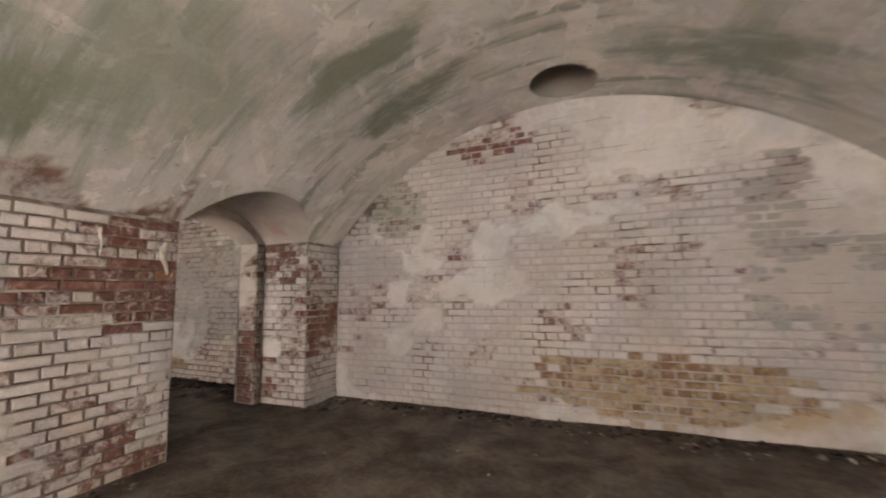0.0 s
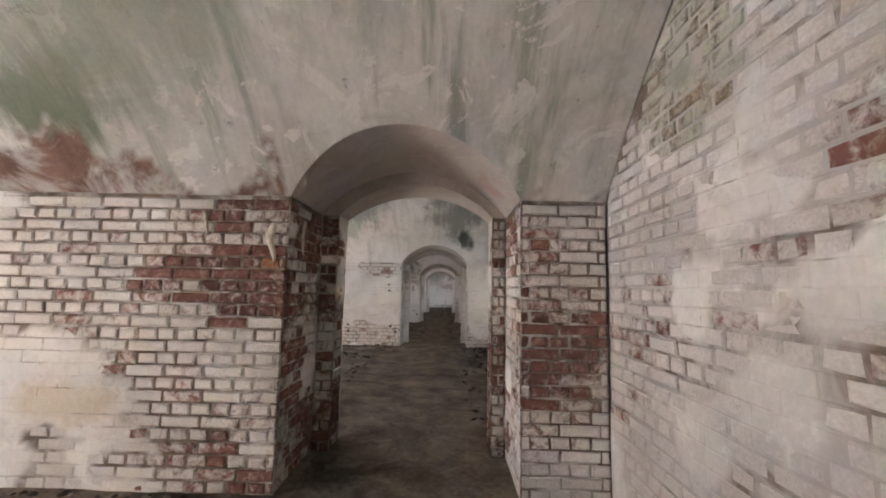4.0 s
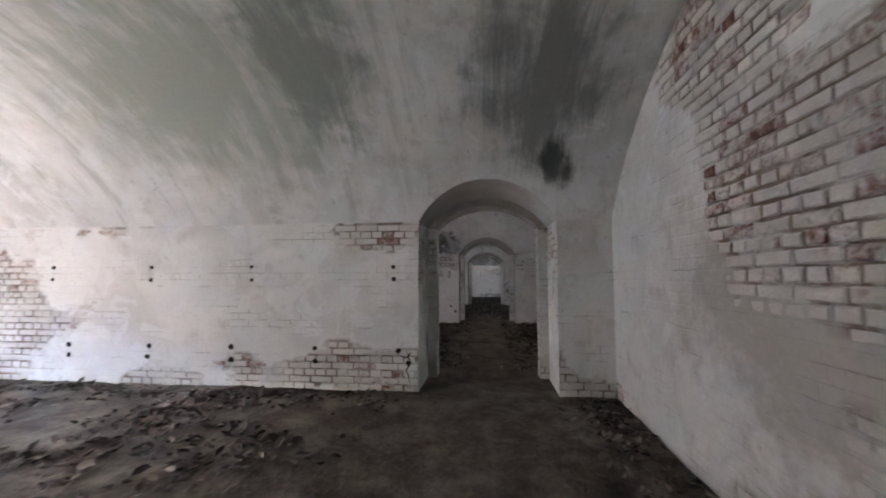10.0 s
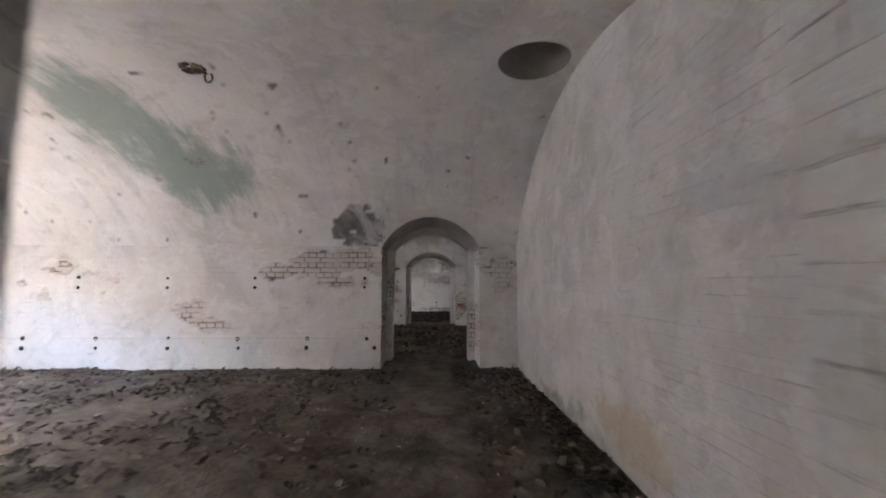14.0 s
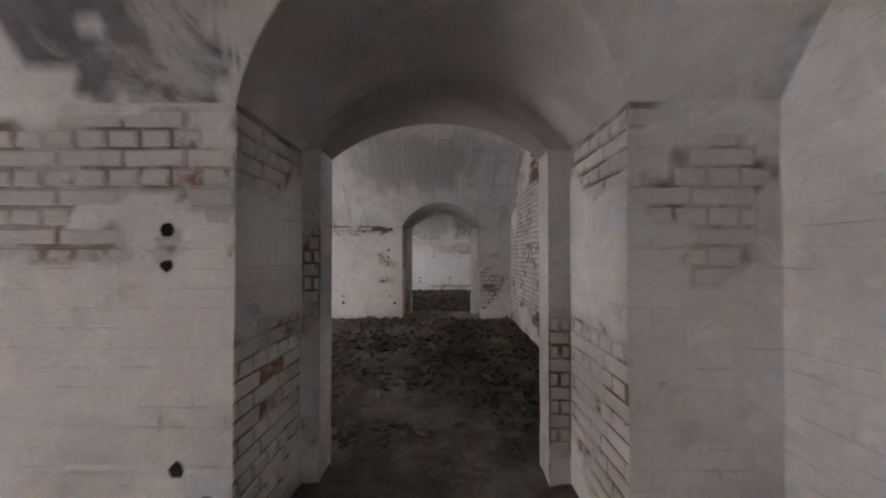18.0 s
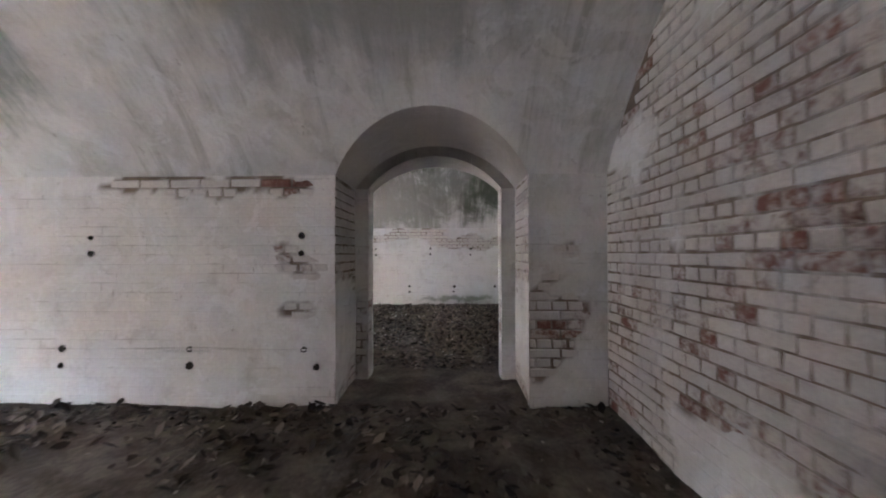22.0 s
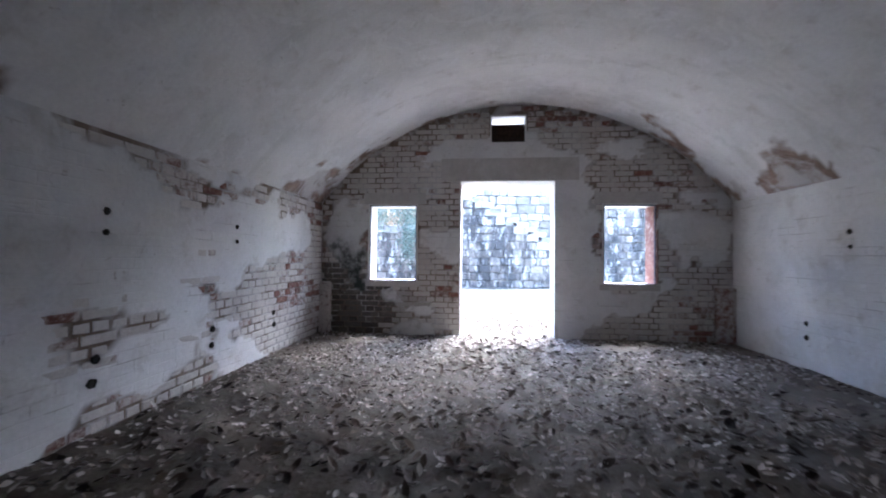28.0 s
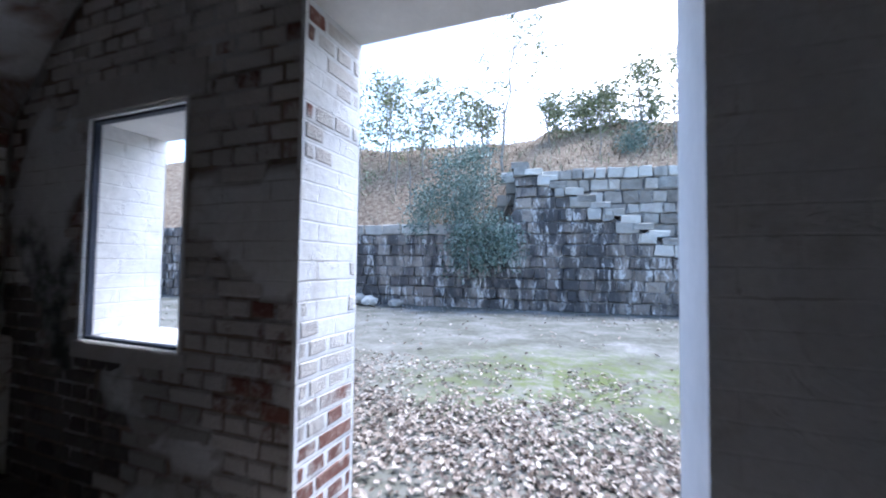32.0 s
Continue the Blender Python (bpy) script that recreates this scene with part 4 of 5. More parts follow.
def ceiling_hook(x, y, z, scar):
    ob = new("ceiling_hook")
    ob.location = (x, y, z)
    tagged(ob, "rusty iron hook in the vault" + (" beside broken plaster" if scar else ""), "hook", "ceiling hooks")
    pts = [(0, 0, 0.03), (0, 0, -0.05)] + [(0, 0.035 - 0.035 * math.cos(a), -0.05 - 0.045 * math.sin(a)) for a in np.linspace(0.3, 4.2, 12)]
    part("bar", tube(pts, 0.008), M_IRON, ob, shade=True)
    bm = bmesh.new()
    bmesh.ops.create_cone(bm, cap_ends=True, segments=16, radius1=0.028, radius2=0.022, depth=0.012)
    part("plate", bm, M_IRON, ob)


ceiling_hook(-7.646, 1.366, 3.215, False)
ceiling_hook(-14.10, 0.872, 3.20, True)
ceiling_hook(-20.33, 1.13, 3.205, False)

M_SCAR = simple("broken_plaster", [(0.3, (0.09, 0.07, 0.055)), (0.55, (0.24, 0.19, 0.13)), (0.75, (0.48, 0.43, 0.34))], 14, 0.95, 0, 0.01)


def plaster_scar(k, y, dx, length, width, seed, gap=0.0):
    """Ragged plates of plaster hanging loose from the vault, in a ring where gap is set."""
    rnd = random.Random(seed)
    ob = new("plaster_scar")
    z0 = vault_z(dx)
    ob.location = (XC[k] + dx, y, z0)
    tagged(ob, "ragged scar of broken plaster and rusty lath on the vault", "plaster scar", "plaster scars")
    for i in range(9):
        a = 2 * math.pi * i / 9 + rnd.uniform(-0.2, 0.2)
        cx, cy = (math.cos(a) * width * rnd.uniform(0.7, 1.0), math.sin(a) * length * rnd.uniform(0.7, 1.0)) if gap else (rnd.uniform(-width, width), rnd.uniform(-length, length))
        r = rnd.uniform(0.025, 0.055)
        n = 7
        bm = bmesh.new()
        low, high = [], []
        for q in range(n):
            b = 2 * math.pi * q / n
            rr = r * rnd.uniform(0.6, 1.25)
            px, py = cx + rr * math.cos(b), cy + rr * math.sin(b) * 1.5
            pz = vault_z(dx + px) - z0
            high.append(bm.verts.new((px, py, pz + 0.01)))
            low.append(bm.verts.new((px * 0.97, py * 0.97, pz - rnd.uniform(0.006, 0.018))))
        for q in range(n):
            bm.faces.new((high[q], high[(q + 1) % n], low[(q + 1) % n], low[q]))
        bm.faces.new(low)
        bmesh.ops.recalc_face_normals(bm, faces=bm.faces)
        part("flake", bm, M_IRON if i % 3 == 0 else M_SCAR, ob)


plaster_scar(4, -1.87, 0.10, 0.13, 0.30, 4)
plaster_scar(4, -1.84, 0.12, 0.09, 0.20, 14)
plaster_scar(4, 1.04, -0.06, 0.10, 0.20, 5)
plaster_scar(1, -1.33, -0.08, 0.10, 0.26, 6, 1)
plaster_scar(2, 0.80, -0.10, 0.08, 0.08, 7, 1)



def lime_drip(at, along, out, length, width, seed):
    """A hardened run of lime on a wall, wide above and narrow below."""
    rnd = random.Random(seed)
    o, ud, nd = (Vector(v) for v in (at, along, out))
    bm = bmesh.new()
    rows = []
    n = 9
    for i in range(n + 1):
        t = i / n
        w = width * (1 - 0.75 * t) * rnd.uniform(0.75, 1.2) * (0.45 if i == 0 else 1) * (0.3 if i == n else 1)
        shift = width * 0.25 * math.sin(5 * t + seed)
        rows.append([bm.verts.new(o + ud * (shift + w * k) + nd * (0.012 * d * rnd.uniform(0.7, 1.2) - 0.003) + Vector((0, 0, -length * t))) for k, d in ((-0.5, 0), (-0.28, 0.8), (0.1, 1.0), (0.35, 0.7), (0.5, 0))])
    for a, b in zip(rows, rows[1:]):
        for k in range(4):
            bm.faces.new((a[k], a[k + 1], b[k + 1], b[k]))
    bmesh.ops.recalc_face_normals(bm, faces=bm.faces)
    ob = part("lime_drip", bm, M_LIME, shade=True)
    ob.data.transform(Matrix.Translation(-o))
    ob.location = o
    tagged(ob, "hardened white lime run on a brick wall", "lime drip", "lime drips")


M_LIME = simple("lime_crust", [(0.3, (0.40, 0.36, 0.29)), (0.6, (0.68, 0.64, 0.56))], 22, 0.9, 0, 0.005)
lime_drip((XW[0] + 0.003, 2.135, 1.66), (0, 1, 0), (1, 0, 0), 0.25, 0.075, 3)
lime_drip((XW[0] + 0.003, 1.70, 1.72), (0, 1, 0), (1, 0, 0), 0.16, 0.03, 4)
lime_drip((XW[0] - 0.26, DOOR[0][0] + 0.003, 1.72), (1, 0, 0), (0, 1, 0), 0.24, 0.055, 5)

def crack(points, out, width, parent, seed):
    """A jagged open crack: a thin dark strip along points, a little proud of the face."""
    rnd = random.Random(seed)
    v, f = [], []
    nd = Vector(out)
    pts = [Vector(p) for p in points]
    fine = [a.lerp(b, t) for a, b in zip(pts, pts[1:]) for t in (0, 0.25, 0.5, 0.75)] + [pts[-1]]
    for i, p in enumerate(fine):
        side = nd.cross(Vector((0, 0, 1)))
        w = width * rnd.uniform(0.4, 1.2) * math.sin(math.pi * (i + 0.4) / (len(fine) + 0.3))
        q = p + side * rnd.uniform(-0.008, 0.008) + nd * 0.004
        v += [q - side * w, q + side * w]
    f = [(2 * i, 2 * i + 1, 2 * i + 3, 2 * i + 2) for i in range(len(fine) - 1)]
    mesh_object("crack", v, f, M_HOLE, parent, "dark open crack")


crack([(XW[1], 2.10, 0.44), (XW[1], 2.13, 0.34), (XW[1], 2.10, 0.22), (XW[1], 2.14, 0.08)], (1, 0, 0), 0.010, SHELLS[1][0], 1)
crack([(XW[1] - 0.60, DOOR[1][0], 0.66), (XW[1] - 0.62, DOOR[1][0], 0.50), (XW[1] - 0.58, DOOR[1][0], 0.34), (XW[1] - 0.66, DOOR[1][0], 0.18), (XW[1] - 0.63, DOOR[1][0], 0.04)], (0, 1, 0), 0.008, SHELLS[1][0], 3)
crack([(XW[1], 2.02, 0.40), (XW[1], 2.09, 0.36), (XW[1], 2.15, 0.42)], (1, 0, 0), 0.014, SHELLS[1][0], 2)

# plaster ledge along the lower sockets
for k in (2, 3, 4):
    y1 = DOOR[k][0] - 0.02 if k < 4 else YB - 0.02
    ys = np.arange(YF + 0.1, y1, 0.06)
    zz = 0.445 + 0.012 * (fbm(ys * 2.0, ys * 0 + k, 71, 4) - 0.5) * 2
    dd = 0.004 + 0.007 * smooth(0.35, 0.6, fbm(ys * 1.1, ys * 0 + k, 72, 4))
    v, f = [], []
    for y, z, d in zip(ys, zz, dd):
        v += [(XW[k] - 0.004, y, z + 0.012), (XW[k] + d, y, z + 0.006), (XW[k] + d, y, z - 0.008), (XW[k] - 0.004, y, z - 0.03)]
    for i in range(len(ys) - 1):
        f += [(4 * i + q, 4 * i + 4 + q, 4 * i + 5 + q, 4 * i + 1 + q) for q in range(3)]
    mesh_object("plaster_ledge", v, f, WASH[k], SHELLS[k][0], "uneven plaster ledge")

# cement bands of the front, the boarded vent and the corner piers
for k in (4,):
    c = XC[k] + 0.125
    w = SHELLS[k][2]
    for x0, x1, z0, z1, nm3 in ((c + 1.15, c + 2.03, 1.825, 1.985, "lintel"), (c - 2.03, c - 1.15, 1.825, 1.985, "lintel"), (c - 0.95, c + 0.93, 2.15, 2.46, "lintel"), (c + 1.22, c + 2.0, 0.66, 0.738, "sill_band"), (c - 2.0, c - 1.22, 0.66, 0.738, "sill_band")):
        part(nm3, box_bm(x0, x1, YF - 0.03, YF + 0.009, z0, z1, 0.004), M_CONCRETE, w, "grey cement lintel" if nm3 == "lintel" else "grey cement sill band")
    vent = new("wall_vent")
    vent.location = (c, YF - 0.1, 2.9)
    tagged(vent, "square wall vent half closed by a rusty board", "vent", "wall vents")
    inv = Matrix.Translation(-vent.location)
    part("board", box_bm(c - 0.225, c + 0.235, YF - 0.10, YF - 0.075, 2.682, 2.95, 0.004), M_IRON, vent, "rusty brown board").matrix_basis = inv
    for a, b, e, g in ((c - 0.245, c - 0.225, 2.66, 3.06), (c + 0.235, c + 0.255, 2.66, 3.06), (c - 0.225, c + 0.235, 2.66, 2.682), (c - 0.225, c + 0.235, 3.04, 3.06)):
        part("lining", box_bm(a, b, YF - TF + 0.002, YF - 0.002, e, g), M_REVEAL, vent).matrix_basis = inv
    for x0, x1 in ((XW[k] + 0.004, XW[k] + 0.24), (XE[k] - 0.16, XE[k] - 0.004)):
        pier = part("corner_pier", box_bm(x0, x1, YF + 0.004, YF + 0.085, -0.02, 0.72, 0.012), M_BRICK[1])
        tagged(pier, "low red brick pier in the corner of the front wall", "pier", "corner piers")

# ---- dry leaves ----
def leaf_cloud(name, spots, label, mat):
    """Curled dry leaves scattered over the floor: spots of (count, x range, y range, weight)."""
    rng = np.random.default_rng(sum(ord(ch) for ch in name))
    V, F = [], []
    shape = np.array([(-0.5, 0.0), (-0.22, 0.23), (-0.22, -0.23), (0.15, 0.27), (0.15, -0.27), (0.55, 0.0), (0.0, 0.0)])
    tris = [(0, 2, 6), (0, 6, 1), (1, 6, 3), (2, 4, 6), (3, 6, 5), (6, 4, 5)]
    for count, (x0, x1), (y0, y1), size, weight in spots:
        made = 0
        while made < count:
            x, y = rng.uniform(x0, x1, 4000), rng.uniform(y0, y1, 4000)
            ok = rng.uniform(0, 1, 4000) < weight(x, y)
            for px, py in zip(x[ok], y[ok]):
                if made >= count:
                    break
                s = size * rng.uniform(0.55, 1.35)
                a, tx, ty, curl = rng.uniform(0, 6.283), rng.normal(0, 0.28), rng.normal(0, 0.28), rng.uniform(0.1, 0.7)
                ca, sa = math.cos(a), math.sin(a)
                base = len(V)
                pz = 0.004 + rng.uniform(0.0, 0.02)
                for u, v in shape:
                    vv = v * rng.uniform(0.75, 1.25)
                    z = s * (curl * (abs(v) * 1.2 + u * u * 0.9) + tx * u + ty * v)
                    V.append((px + s * (ca * u - sa * vv), py + s * (sa * u + ca * vv), z))
                low = min(q[2] for q in V[base:])
                V[base:] = [(q[0], q[1], q[2] - low * 0.8 + pz) for q in V[base:]]
                F += [tuple(base + i for i in t) for t in tris]
                made += 1
    X = np.array([v[0] for v in V])
    Y = np.array([v[1] for v in V])
    Zf = np.where(Y > YF - TF, floor_z(X, Y), ground_z(X, Y))
    V = [(x, y, z + h) for (x, y, z), h in zip(V, Zf)]
    ob = mesh_object(name, V, F, mat)
    return tagged(ob, label, "leaves", kind="stuff")


def ground_z(x, y):
    return 0.10 * (fbm(x * 0.35, y * 0.35, 12, 3) - 0.5) - 0.03


patch = lambda seed, lo, hi: (lambda x, y: smooth(lo, hi, fbm(x * 1.3, y * 1.3, seed, 4)))
edge = lambda x, y: 0.5 * (1 - smooth(0.05, 0.5, YB - y)) + 0.1
leaf_cloud("dry_leaves_first", [(140, (-3.6, 1.6), (3.7, 4.2), 0.05, edge), (60, (-3.6, 1.5), (-2, 4), 0.045, patch(2, 0.4, 0.7))], "few dry brown leaves along the wall foot", M_LEAF)


def debris(name, count, spots, label):
    """Small dark clods and crumbs of mortar at the wall feet; spots of (x range, y range)."""
    rng = np.random.default_rng(len(name) * 13)
    V, F = [], []
    for (x0, x1), (y0, y1), share in spots:
        for _ in range(int(count * share)):
            x, y, r = rng.uniform(x0, x1), rng.uniform(y0, y1), 0.008 + 0.035 * rng.uniform(0, 1) ** 3
            if fbm(np.array(x * 2.5), np.array(y * 2.5), 17, 3) < rng.uniform(0.25, 0.6):
                continue
            z = float(floor_z(np.array(x), np.array(y)))
            b = len(V)
            for dx, dy, dz in ((1, 0, 0), (0.3, 1, 0), (-0.9, 0.4, 0), (-0.5, -0.9, 0), (0.6, -0.8, 0), (0.1, 0.1, 0.8)):
                V.append((x + r * dx * rng.uniform(0.7, 1.3), y + r * dy * rng.uniform(0.7, 1.3), z - 0.004 + r * dz * rng.uniform(0.5, 1.1)))
            F += [(b + i, b + (i + 1) % 5, b + 5) for i in range(5)]
    tagged(mesh_object(name, V, F, M_CLOD), label, "debris", kind="stuff")


M_CLOD = simple("dark_clod", [(0.2, (0.022, 0.017, 0.014)), (0.6, (0.075, 0.058, 0.046)), (0.9, (0.30, 0.25, 0.21))], 9, 0.9, 0, 0.003, 4, 0.7)
debris("wall_foot_debris", 2600, [((-3.65, 1.7), (3.95, 4.24), 0.3), ((-3.65, -3.3), (3.72, 4.2), 0.06), ((-3.68, -3.45), (-1.0, 2.1), 0.1), ((-10.15, -9.8), (-4.2, 2.1), 0.3), ((-9.9, -4.8), (3.85, 4.24), 0.45), ((-10.0, -5.0), (-4.0, 1.6), 0.5),
    ((-16.65, -16.2), (-4.2, 2.15), 0.35), ((-16.4, -11.2), (3.9, 4.24), 0.4), ((-23.1, -22.7), (-4.2, 2.15), 0.35), ((-22.9, -17.7), (3.9, 4.24), 0.4), ((-29.6, -29.3), (-4.2, 4.2), 0.4), ((-29.5, -24.2), (3.9, 4.24), 0.4), ((-29.5, -24.2), (-4.42, -4.1), 0.35)], "dark crumbs of earth and mortar along the wall feet")
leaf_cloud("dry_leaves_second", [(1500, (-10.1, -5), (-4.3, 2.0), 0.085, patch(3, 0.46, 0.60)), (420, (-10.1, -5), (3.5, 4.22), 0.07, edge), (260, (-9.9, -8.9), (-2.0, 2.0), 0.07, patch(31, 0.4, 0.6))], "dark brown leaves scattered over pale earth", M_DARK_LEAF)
leaf_cloud("dry_leaves_third", [(3600, (-16.6, -11.3), (-4.3, 2.6), 0.075, patch(4, 0.36, 0.66)), (1500, (-16.6, -11.3), (3.3, 4.22), 0.075, edge)], "dark leaves clumped on the earth", M_DARK_LEAF)
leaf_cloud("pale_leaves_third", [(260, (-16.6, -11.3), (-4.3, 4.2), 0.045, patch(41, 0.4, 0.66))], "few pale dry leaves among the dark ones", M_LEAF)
leaf_cloud("dry_leaves_fourth", [(7500, (-23.1, -17.7), (-4.3, 4.2), 0.085, patch(5, 0.24, 0.66))], "thick dark leaf litter", M_DARK_LEAF)
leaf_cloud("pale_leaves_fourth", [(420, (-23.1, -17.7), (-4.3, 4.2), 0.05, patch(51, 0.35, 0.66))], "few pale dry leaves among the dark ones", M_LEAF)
# dark leaves deep in the room, bright ones by the door: daylight's falloff as colour
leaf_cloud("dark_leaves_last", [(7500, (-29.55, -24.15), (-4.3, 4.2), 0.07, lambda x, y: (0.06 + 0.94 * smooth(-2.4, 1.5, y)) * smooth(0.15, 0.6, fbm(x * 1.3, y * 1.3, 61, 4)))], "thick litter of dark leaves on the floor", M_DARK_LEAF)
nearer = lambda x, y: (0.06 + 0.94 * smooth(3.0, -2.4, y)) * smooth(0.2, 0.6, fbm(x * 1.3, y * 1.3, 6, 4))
leaf_cloud("dry_leaves_last", [(9500, (-29.55, -24.15), (-4.3, 4.2), 0.046, nearer), (500, (-27.3, -26.1), (-4.8, -3.5), 0.075, patch(9, 0.2, 0.5))], "dry leaves by the door, coloured paler for the daylight", M_LIT_LEAF)
leaf_cloud("dry_leaves_yard", [(19000, (-30, -22), (-8.0, -4.85), 0.043, lambda x, y: smooth(-8.4, -5.6, y) * smooth(0.2, 0.55, fbm(x, y, 7, 4))), (1400, (-36, -16), (-13.6, -7.5), 0.06, lambda x, y: 0.25 + 0.75 * smooth(-11.5, -13.5, y))], "carpet of dry leaves outside the door", M_LEAF)

# ---- the ditch outside ----
M_STONE, sn, sl, sb = material("weathered_stone_block")
info, geo = sn.new("ShaderNodeObjectInfo"), sn.new("ShaderNodeNewGeometry")
rnd_of = maths(sn, sl, "FRACT", maths(sn, sl, "ADD", info.outputs["Random"], geo.outputs["Random Per Island"]), 0)
spos = position(sn, sl)
s_mid, s_fine = noise_out(sn, sl, spos, 5.5, 7, 0.72, 0.4), noise_out(sn, sl, spos, 26, 5, 0.75)
s_run = noise_out(sn, sl, position(sn, sl, (1.0, 1.0, 0.28)), 2.0, 7, 0.65, 0.3)
s_salt = noise_out(sn, sl, position(sn, sl, (2.4, 2.4, 0.7), (3, 1, 0)), 2.0, 8, 0.78, 0.5)
sc_ = mix(sn, sl, rnd_of, (0.13, 0.115, 0.105), (0.34, 0.30, 0.255))
sc_ = mix(sn, sl, maths(sn, sl, "MULTIPLY", gate(sn, sl, s_run, 0.42, 0.56), 0.85), sc_, (0.04, 0.042, 0.046))
sc_ = mix(sn, sl, maths(sn, sl, "MULTIPLY", gate(sn, sl, s_mid, 0.52, 0.66), 0.6), sc_, (0.09, 0.09, 0.085))
sc_ = mix(sn, sl, maths(sn, sl, "MULTIPLY", gate(sn, sl, s_salt, 0.52, 0.61), 0.8), sc_, (0.66, 0.65, 0.62))
sc_ = mix(sn, sl, 0.6, sc_, ramp(sn, sl, s_fine, [(0.3, (0.4,)), (0.7, (1.0,))]), "MULTIPLY")
sl.new(sc_, sb.inputs["Base Color"])
sb.inputs["Roughness"].default_value = 0.92
bump(sn, sl, maths(sn, sl, "ADD", s_mid, maths(sn, sl, "MULTIPLY", s_fine, 0.6)), sb, 0.03, 0.9)
M_COPING = simple("pale_stone_coping", [(0.2, (0.11, 0.105, 0.095)), (0.5, (0.36, 0.345, 0.31)), (0.8, (0.58, 0.56, 0.51))], 4, 0.9, 0, 0.015, 6, 0.4)
M_PALE_STONE = simple("pale_stone_block", [(0.2, (0.07, 0.06, 0.052)), (0.45, (0.22, 0.20, 0.17)), (0.75, (0.44, 0.405, 0.355))], 3.2, 0.92, 0, 0.02, 8, 0.35)
M_JOINT = simple("stone_joint", [(0.36, (0.03, 0.03, 0.03)), (0.52, (0.13, 0.125, 0.12)), (0.66, (0.48, 0.46, 0.43))], 2.4, 0.95)
M_LITTER = simple("leafy_slope", [(0.28, (0.04, 0.028, 0.018)), (0.48, (0.15, 0.105, 0.07)), (0.62, (0.30, 0.24, 0.17)), (0.72, (0.55, 0.50, 0.42))], 7, 0.95, 0, 0.03)
M_YARD = simple("mossy_yard_earth", [(0.30, (0.055, 0.058, 0.036)), (0.45, (0.105, 0.102, 0.082)), (0.58, (0.175, 0.168, 0.15)), (0.74, (0.30, 0.29, 0.275))], 1.3, 0.95, 0, 0.02, 10)
yn, yl = M_YARD.node_tree.nodes, M_YARD.node_tree.links
yard_bsdf = yn["Principled BSDF"]
yard_colour = yard_bsdf.inputs["Base Color"].links[0].from_socket
moss = oval(yn, yl, warped(yn, yl, position(yn, yl), 2.0, 0.7), (-27.3, -7.6, 0.0), (3.0, 2.0, 2.0), 0.8)
moss = maths(yn, yl, "MULTIPLY", moss, gate(yn, yl, noise_out(yn, yl, position(yn, yl), 6.0, 9, 0.75), 0.40, 0.60))
yl.new(mix(yn, yl, moss, yard_colour, (0.095, 0.115, 0.035)), yard_bsdf.inputs["Base Color"])
M_BARK = simple("grey_bark", [(0.3, (0.10, 0.085, 0.07)), (0.7, (0.34, 0.31, 0.27))], 9, 0.9, 0, 0.006)
M_DEADWOOD = simple("dark_dead_wood", [(0.3, (0.025, 0.02, 0.016)), (0.7, (0.10, 0.085, 0.07))], 9, 0.9, 0, 0.006)
M_SCRUB = simple("dry_scrub", [(0.15, (0.09, 0.065, 0.045)), (0.45, (0.22, 0.165, 0.115)), (0.65, (0.36, 0.30, 0.22)), (0.85, (0.17, 0.19, 0.10))], 2.0, 0.9, 0, 0.001, 4, 0.7)
M_GREEN = simple("gum_leaves", [(0.2, (0.09, 0.10, 0.052)), (0.5, (0.19, 0.205, 0.115)), (0.8, (0.34, 0.355, 0.24))], 7, 0.6, 0, 0.001, 4, 0.6)
M_SAGE = simple("grey_green_shrub_leaves", [(0.2, (0.06, 0.095, 0.08)), (0.5, (0.14, 0.195, 0.165)), (0.8, (0.28, 0.34, 0.295))], 7, 0.6, 0, 0.001, 4, 0.6)
WX, WY, WS = -26.06, -14.0, 0.10     # foot of the ditch wall and its slant


def wall_y(x):
    return WY + WS * (x - WX)


def top_low(x):
    """Top of the front wall of the ditch along x."""
    if x > -25.0:
        return 2.24
    if x > -30.6:
        return max(3.86 - 0.56 * (-25.0 - x), 1.0)
    return 3.4 if x > -32.3 else max(3.4 - 0.56 * (-32.3 - x), 1.2)


BLOCKS = {}


def block_mesh(w, h, d, mat, variant):
    key = (w, h, d, mat.name, variant)
    if key not in BLOCKS:
        rnd = random.Random(int(w * 100) * 31 + int(h * 100) * 7 + variant)
        bm = bmesh.new()
        bmesh.ops.create_cube(bm, size=1, matrix=Matrix.Diagonal((w, d, h, 1)))
        bmesh.ops.bevel(bm, geom=bm.edges[:], offset=min(w, h) * 0.09, segments=1, affect="EDGES")
        for v in bm.verts:
            v.co += Vector((rnd.uniform(-0.028, 0.028), rnd.uniform(-0.035, 0.035), rnd.uniform(-0.024, 0.024)))
        me = bpy.data.meshes.new("stone_block")
        bm.to_mesh(me)
        bm.free()
        me.materials.append(mat)
        BLOCKS[key] = me
    return BLOCKS[key]


